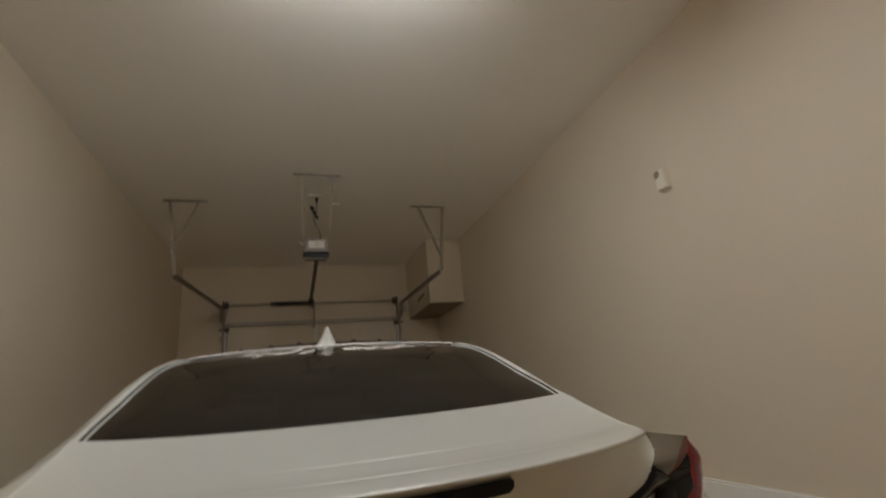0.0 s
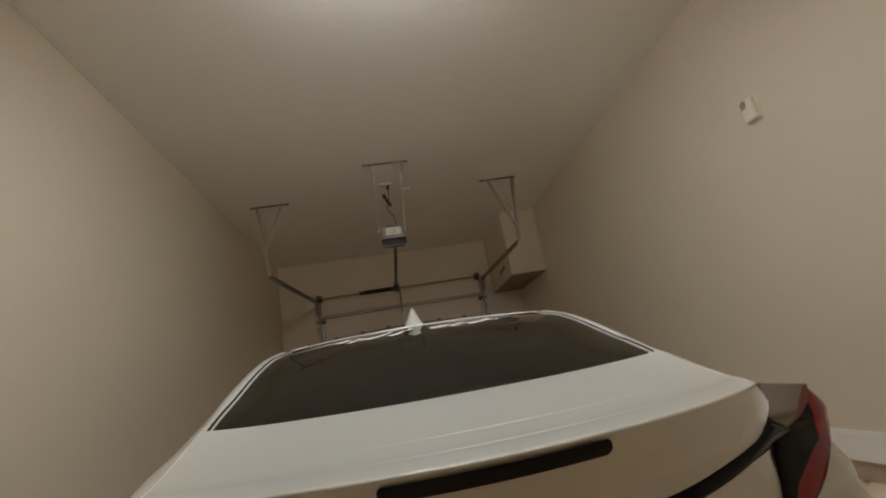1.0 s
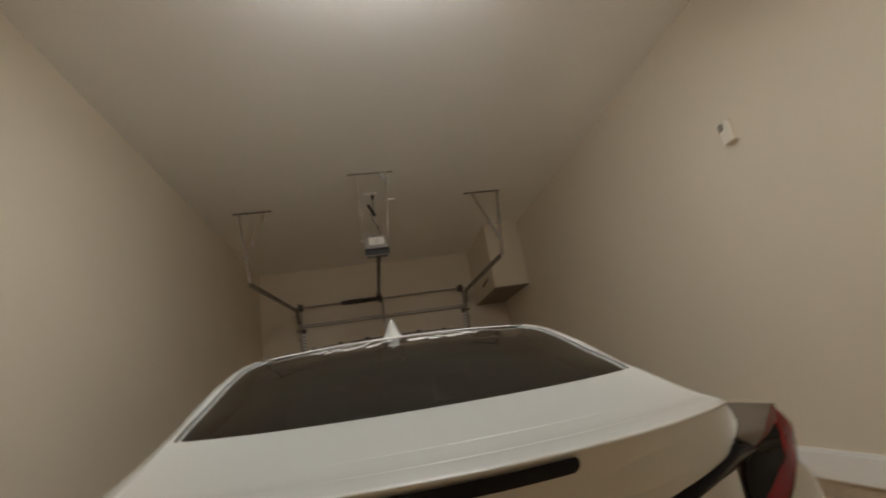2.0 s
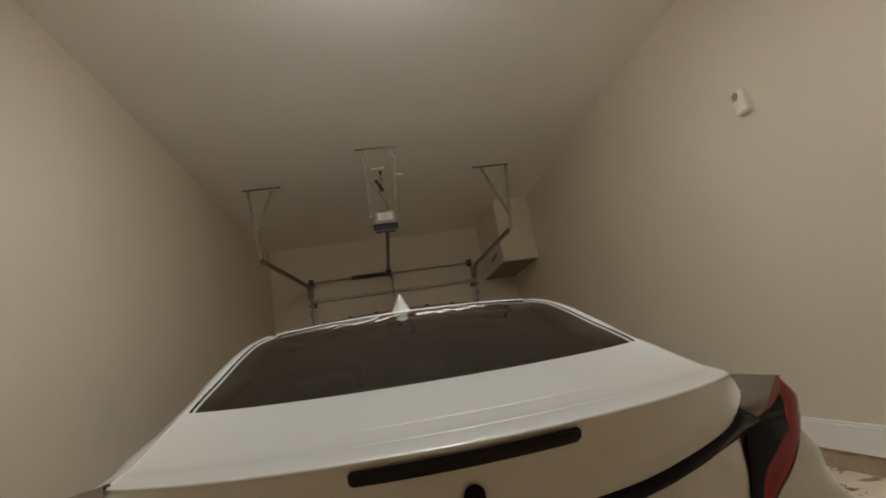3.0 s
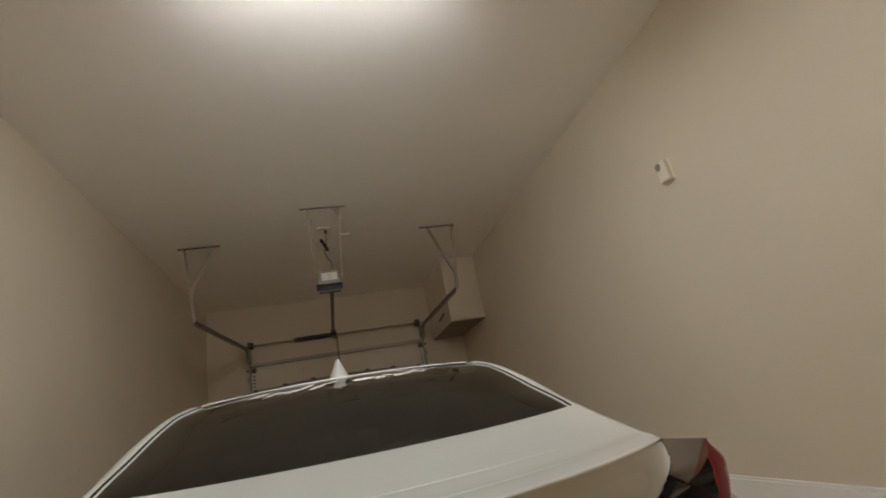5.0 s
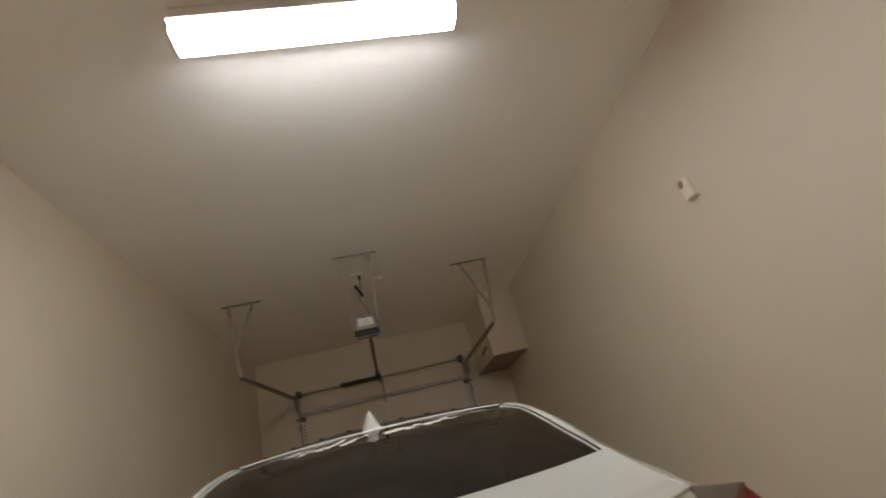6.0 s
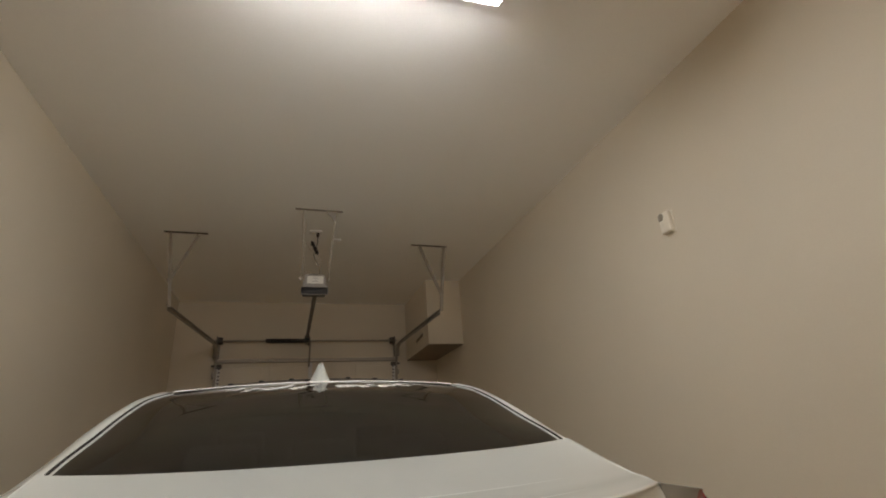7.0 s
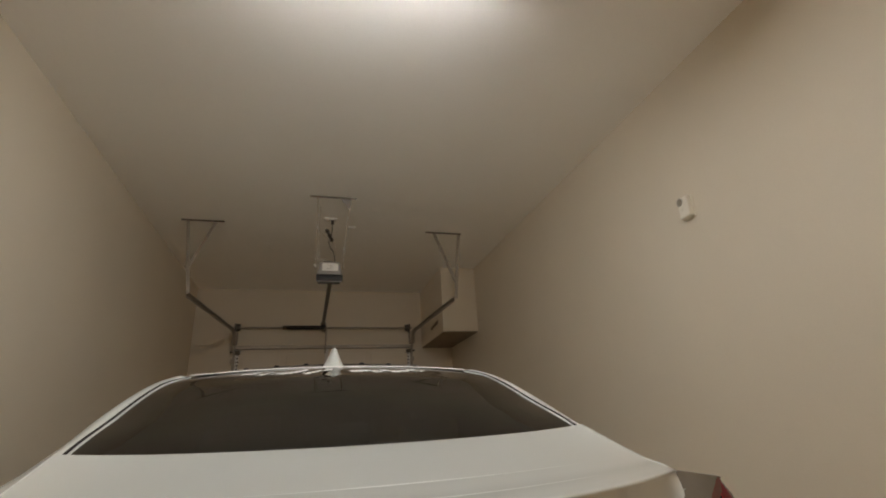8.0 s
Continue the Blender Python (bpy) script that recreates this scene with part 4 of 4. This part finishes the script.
        return Vector((p.x, 1.344 + 0.023 * a * a - 0.008 * math.cos(ang), p.z + 0.003 + 0.003 * a * a + 0.005 * math.sin(ang)))
    part("roof_end_strip", grid(6, 40, roof_end), M_WHITE, car, "white strip along the roof's rear edge", smooth=True)

    # white flakes on the glass draw the roof strip's rippled reflection
    rnd = random.Random(11)
    for k in range(26):
        j0 = 0.195 + 0.565 * k / 26 + rnd.uniform(-0.008, 0.008)
        if 0.462 < j0 + 0.012 < 0.528:
            continue
        ln, b0, wide, lean = rnd.uniform(0.022, 0.055), rnd.uniform(0.80, 0.88), rnd.uniform(0.04, 0.10), rnd.uniform(-0.02, 0.08)
        wob = [rnd.uniform(-0.018, 0.018) for q in range(11)]
        cut = [rnd.uniform(0.35, 1.0) for q in range(11)]

        def flake(i, j):
            q = round(10 * j)
            half = wide * cut[q] * min(1.0, 0.15 + 2.2 * j, 0.1 + 3.0 * (1 - j))
            return pane(min(0.97, b0 + lean * j + wob[q] + half * (0.25 - i)), j0 + ln * j, 0.0, 0.0014)
        part("reflection_flake", grid(1, 10, flake, 0.0008), M_WHITE, car, "ragged white flake drawing the strip's rippled reflection")

    # cabin sides: rails and pillars, side windows
    def side_pt(y, v, side, out=0.0):
        xb, zb = belt_x(y), rim_z(y) + 0.018
        xo, zo = roof_xo(y), roof_zo(y)
        x = xb + (xo - xb) * v + 0.03 * math.sin(math.pi * v)
        return Vector((side * (x + out), y, zb + (zo - zb) * v))
    for side in (-1, 1):
        part("side_frame", grid(120, 8, lambda i, j: side_pt(0.50 + i * 3.30, j, side, -0.007 * max(0.0, min(1.0, (0.60 - (0.50 + i * 3.30)) / 0.04)))), M_PAINT, car, "white pillars and roof rail", smooth=True)

        def rail(i, j):
            y = 0.50 + i * (1.40 - 0.50)
            o = side_pt(y, 1.0, side)
            b = min(1.0, max(0.0, (y - 0.53) / (1.365 - 0.53)))
            e = pane(b, 0.5 + side * 0.5, 0.0125)
            if y < 0.53:
                e = Vector((side * 0.656, y, roof_zo(y) + 0.004))
            p = o.lerp(Vector((e.x, y, e.z + 0.001)), j)
            p.z += 0.008 * math.sin(math.pi * j) - 0.030 * max(0.0, (0.57 - y) / 0.07)
            return p
        part("rear_pillar", grid(24, 6, rail), M_PAINT, car, "white rear pillar", smooth=True)
        for ya, yb in ((0.98, 1.42), (1.48, 2.30), (2.38, 3.25)):
            def win(i, j):
                y = ya + (yb - ya) * i
                return side_pt(y, 0.06 + 0.80 * j * (1 if ya > 1 else (0.35 + 0.65 * i)), side, 0.006)
            part("side_window", grid(10, 6, win, 0.004), M_GLASS, car, "dark tinted side window", smooth=True).visible_shadow = False
        for yy in (1.45, 2.36, 3.36):
            pts = []
            for k in range(13):
                z = 0.36 + 0.58 * k / 12
                ss = min(range(400), key=lambda q: abs(plan_y(5 + 8 * q / 399) - yy))
                p = shell(5 + 8 * ss / 399, z, side)
                pts.append(p + Vector((side * 0.001, 0, 0)))
            part("door_gap", tube(pts, 0.003, 5), M_GASKET, car)
        for yy in (1.62, 2.55):
            part("door_handle", box(side * 0.925 - 0.012, yy, 0.80, side * 0.925 + 0.022, yy + 0.20, 0.825, 0.008), M_PAINT, car)
        mir = part("door_mirror", box(side * 0.99 - 0.09, 3.02, 0.96, side * 0.99 + 0.09, 3.16, 1.09, 0.03, seg=3), M_PAINT, car)
        part("mirror_glass", box(side * 0.99 - 0.075, 3.012, 0.975, side * 0.99 + 0.075, 3.019, 1.075, 0.003), M_CHROME, mir)

    # roof and windscreen; the unseen roof top is white to bounce light upward
    def top_pt(y, a):
        xo, zo = roof_xo(y), roof_zo(y)
        return Vector((a * (xo + 0.002), y, zo + 0.002 + 0.046 * (1 - a * a) * min(1.0, max(0.45, 0.45 + (y - 1.35) * 2.2))))
    part("roof_rear_panel", grid(10, 24, lambda i, j: top_pt(1.352 + 0.02 * (2 * j - 1) ** 2 + i * (1.72 - 1.352 - 0.02 * (2 * j - 1) ** 2), 2 * j - 1)), M_BLACK, car, "gloss black panel at the roof's rear edge", smooth=True)
    part("roof", grid(28, 24, lambda i, j: top_pt(1.722 + i * (2.85 - 1.722), 2 * j - 1)), M_PAINT, car, "white painted roof, unseen, bouncing light to the ceiling", smooth=True)
    part("windscreen", grid(20, 24, lambda i, j: top_pt(2.86 + i * 0.94, 2 * j - 1), 0.004), M_GLASS, car, "tinted windscreen", smooth=True).visible_shadow = False
    for k in range(9):
        a = -0.86 + 1.72 * k / 8
        p = top_pt(1.62, a)
        part("roof_clip", box(p.x - 0.011, p.y - 0.02, p.z - 0.004, p.x + 0.011, p.y + 0.02, p.z + 0.004, 0.003), M_TYRE, car, "small black roof clip")

    # shark fin
    fin_w = curve1([(0, 0.058), (0.08, 0.050), (0.25, 0.0395), (0.5, 0.027), (0.75, 0.0165), (0.95, 0.0085), (1, 0.004)])

    def fin(i, j):
        t = i
        ang = 2 * math.pi * j
        z = 0.086 * t
        wid = fin_w(t)
        lo, hi = 0.0 + 0.012 * t, 0.17 * (1 - t) + 0.035 * t
        mid, half = (lo + hi) / 2, (hi - lo) / 2
        return Vector((-0.013 + wid * math.cos(ang), 1.340 + mid + half * math.sin(ang), 1.398 + z))
    bm = grid(12, 28, fin)
    bmesh.ops.holes_fill(bm, edges=bm.edges, sides=40)
    part("shark_fin", bm, M_PAINT, car, "white shark fin aerial", smooth=True)

    # cabin
    part("parcel_shelf", box(-0.60, 0.62, 1.02, 0.60, 1.15, 1.035, 0.01), M_CABIN, car)
    part("rear_seat", box(-0.62, 1.15, 0.42, 0.62, 1.35, 1.03, 0.06, seg=3), M_CABIN, car, "dark cloth rear seat back")
    for xx in (-0.36, 0.0, 0.36):
        part("headrest", box(xx - 0.12, 1.18, 1.04, xx + 0.12, 1.27, 1.17, 0.03, seg=3), M_CABIN, car)
    for xx in (-0.37, 0.37):
        part("front_seat", box(xx - 0.24, 2.15, 0.42, xx + 0.24, 2.32, 1.08, 0.06, seg=3), M_CABIN, car, "dark cloth front seat")
        part("headrest", box(xx - 0.12, 2.18, 1.09, xx + 0.12, 2.27, 1.25, 0.03, seg=3), M_CABIN, car)
    part("dashboard", box(-0.72, 3.15, 0.72, 0.72, 3.72, 0.93, 0.06, seg=3), M_CABIN, car)
    part("underbody", box(-0.72, 0.12, 0.17, 0.72, 4.55, 0.30, 0.02), M_PLASTIC_DARK, car)
    part("cabin_floor", box(-0.74, 0.5, 0.30, 0.74, 3.9, 0.33), M_CABIN, car)

    # nose: grille, head lamps
    def nose(x, z, out):
        s = 15 - (s_front(abs(x)))
        p = shell(s, z)
        return Vector((math.copysign(p.x, x) if x else 0.0, p.y + out, p.z))
    s_front = curve1([(0.0, 0.0), (0.40, 1.0), (0.70, 2.0), (0.86, 3.0)])
    part("grille", grid(8, 30, lambda i, j: nose((2 * j - 1) * 0.5, 0.34 + 0.30 * i, 0.008), 0.004), M_PLASTIC_DARK, car, "black mesh grille", smooth=True)
    for side in (-1, 1):
        part("head_lamp", grid(6, 12, lambda i, j: nose(side * (0.52 + 0.26 * j), 0.60 + 0.09 * i, 0.010), 0.004), M_CLEAR, car, "clear head lamp", smooth=True)

    # wheels
    for sx, wy in WHEELS:
        c = Vector((sx * 0.80, wy, 0.335))
        wheel = part("wheel", rod(c - Vector((0.09, 0, 0)), c + Vector((0.09, 0, 0)), 0.225, 36), M_STEEL_DARK, car)
        bm = bmesh.new()
        prof = [(-0.105, 0.225), (-0.112, 0.29), (-0.095, 0.325), (-0.05, 0.335), (0.05, 0.335), (0.095, 0.325), (0.112, 0.29), (0.105, 0.225)]
        rings = [[bm.verts.new(c + Vector((u, r * math.cos(2 * math.pi * k / 48), r * math.sin(2 * math.pi * k / 48)))) for u, r in prof] for k in range(48)]
        for k in range(48):
            for q in range(len(prof)):
                bm.faces.new((rings[k][q], rings[k][(q + 1) % len(prof)], rings[(k + 1) % 48][(q + 1) % len(prof)], rings[(k + 1) % 48][q]))
        part("tyre", bm, M_TYRE, wheel, "black rubber tyre", smooth=True)
        for k in range(10):
            a = 2 * math.pi * k / 10
            o = c + Vector((sx * 0.092, 0, 0))
            part("spoke", rod(o + Vector((0, 0.03 * math.cos(a), 0.03 * math.sin(a))), o + Vector((0, 0.215 * math.cos(a), 0.215 * math.sin(a))), 0.018, 6, r2=0.013), M_ALLOY, wheel)
        part("hub_cap", rod(c + Vector((sx * 0.085, 0, 0)), c + Vector((sx * 0.105, 0, 0)), 0.045, 20), M_ALLOY, wheel)
        pts = []
        for k in range(29):
            a = math.radians(-14 + 208 * k / 28)
            yy, zz = wy + 0.36 * math.cos(a), 0.335 + 0.36 * math.sin(a)
            ss = min(range(400), key=lambda q: abs(plan_y(5 + 8 * q / 399) - yy))
            p = shell(5 + 8 * ss / 399, max(zz, 0.19), sx)
            pts.append((p.x - sx * 0.006, p.y, p.z))
        part("arch_lip", tube(pts, 0.018, 6), M_PAINT, car, smooth=True)
        part("arch_liner", box(sx * 0.66 - 0.02, wy - 0.36, 0.20, sx * 0.66 + 0.02, wy + 0.36, 0.72), M_PLASTIC_DARK, car)
    return tagged(car, "white saloon car with dark rear window and tinted glass", "car")


build_car()
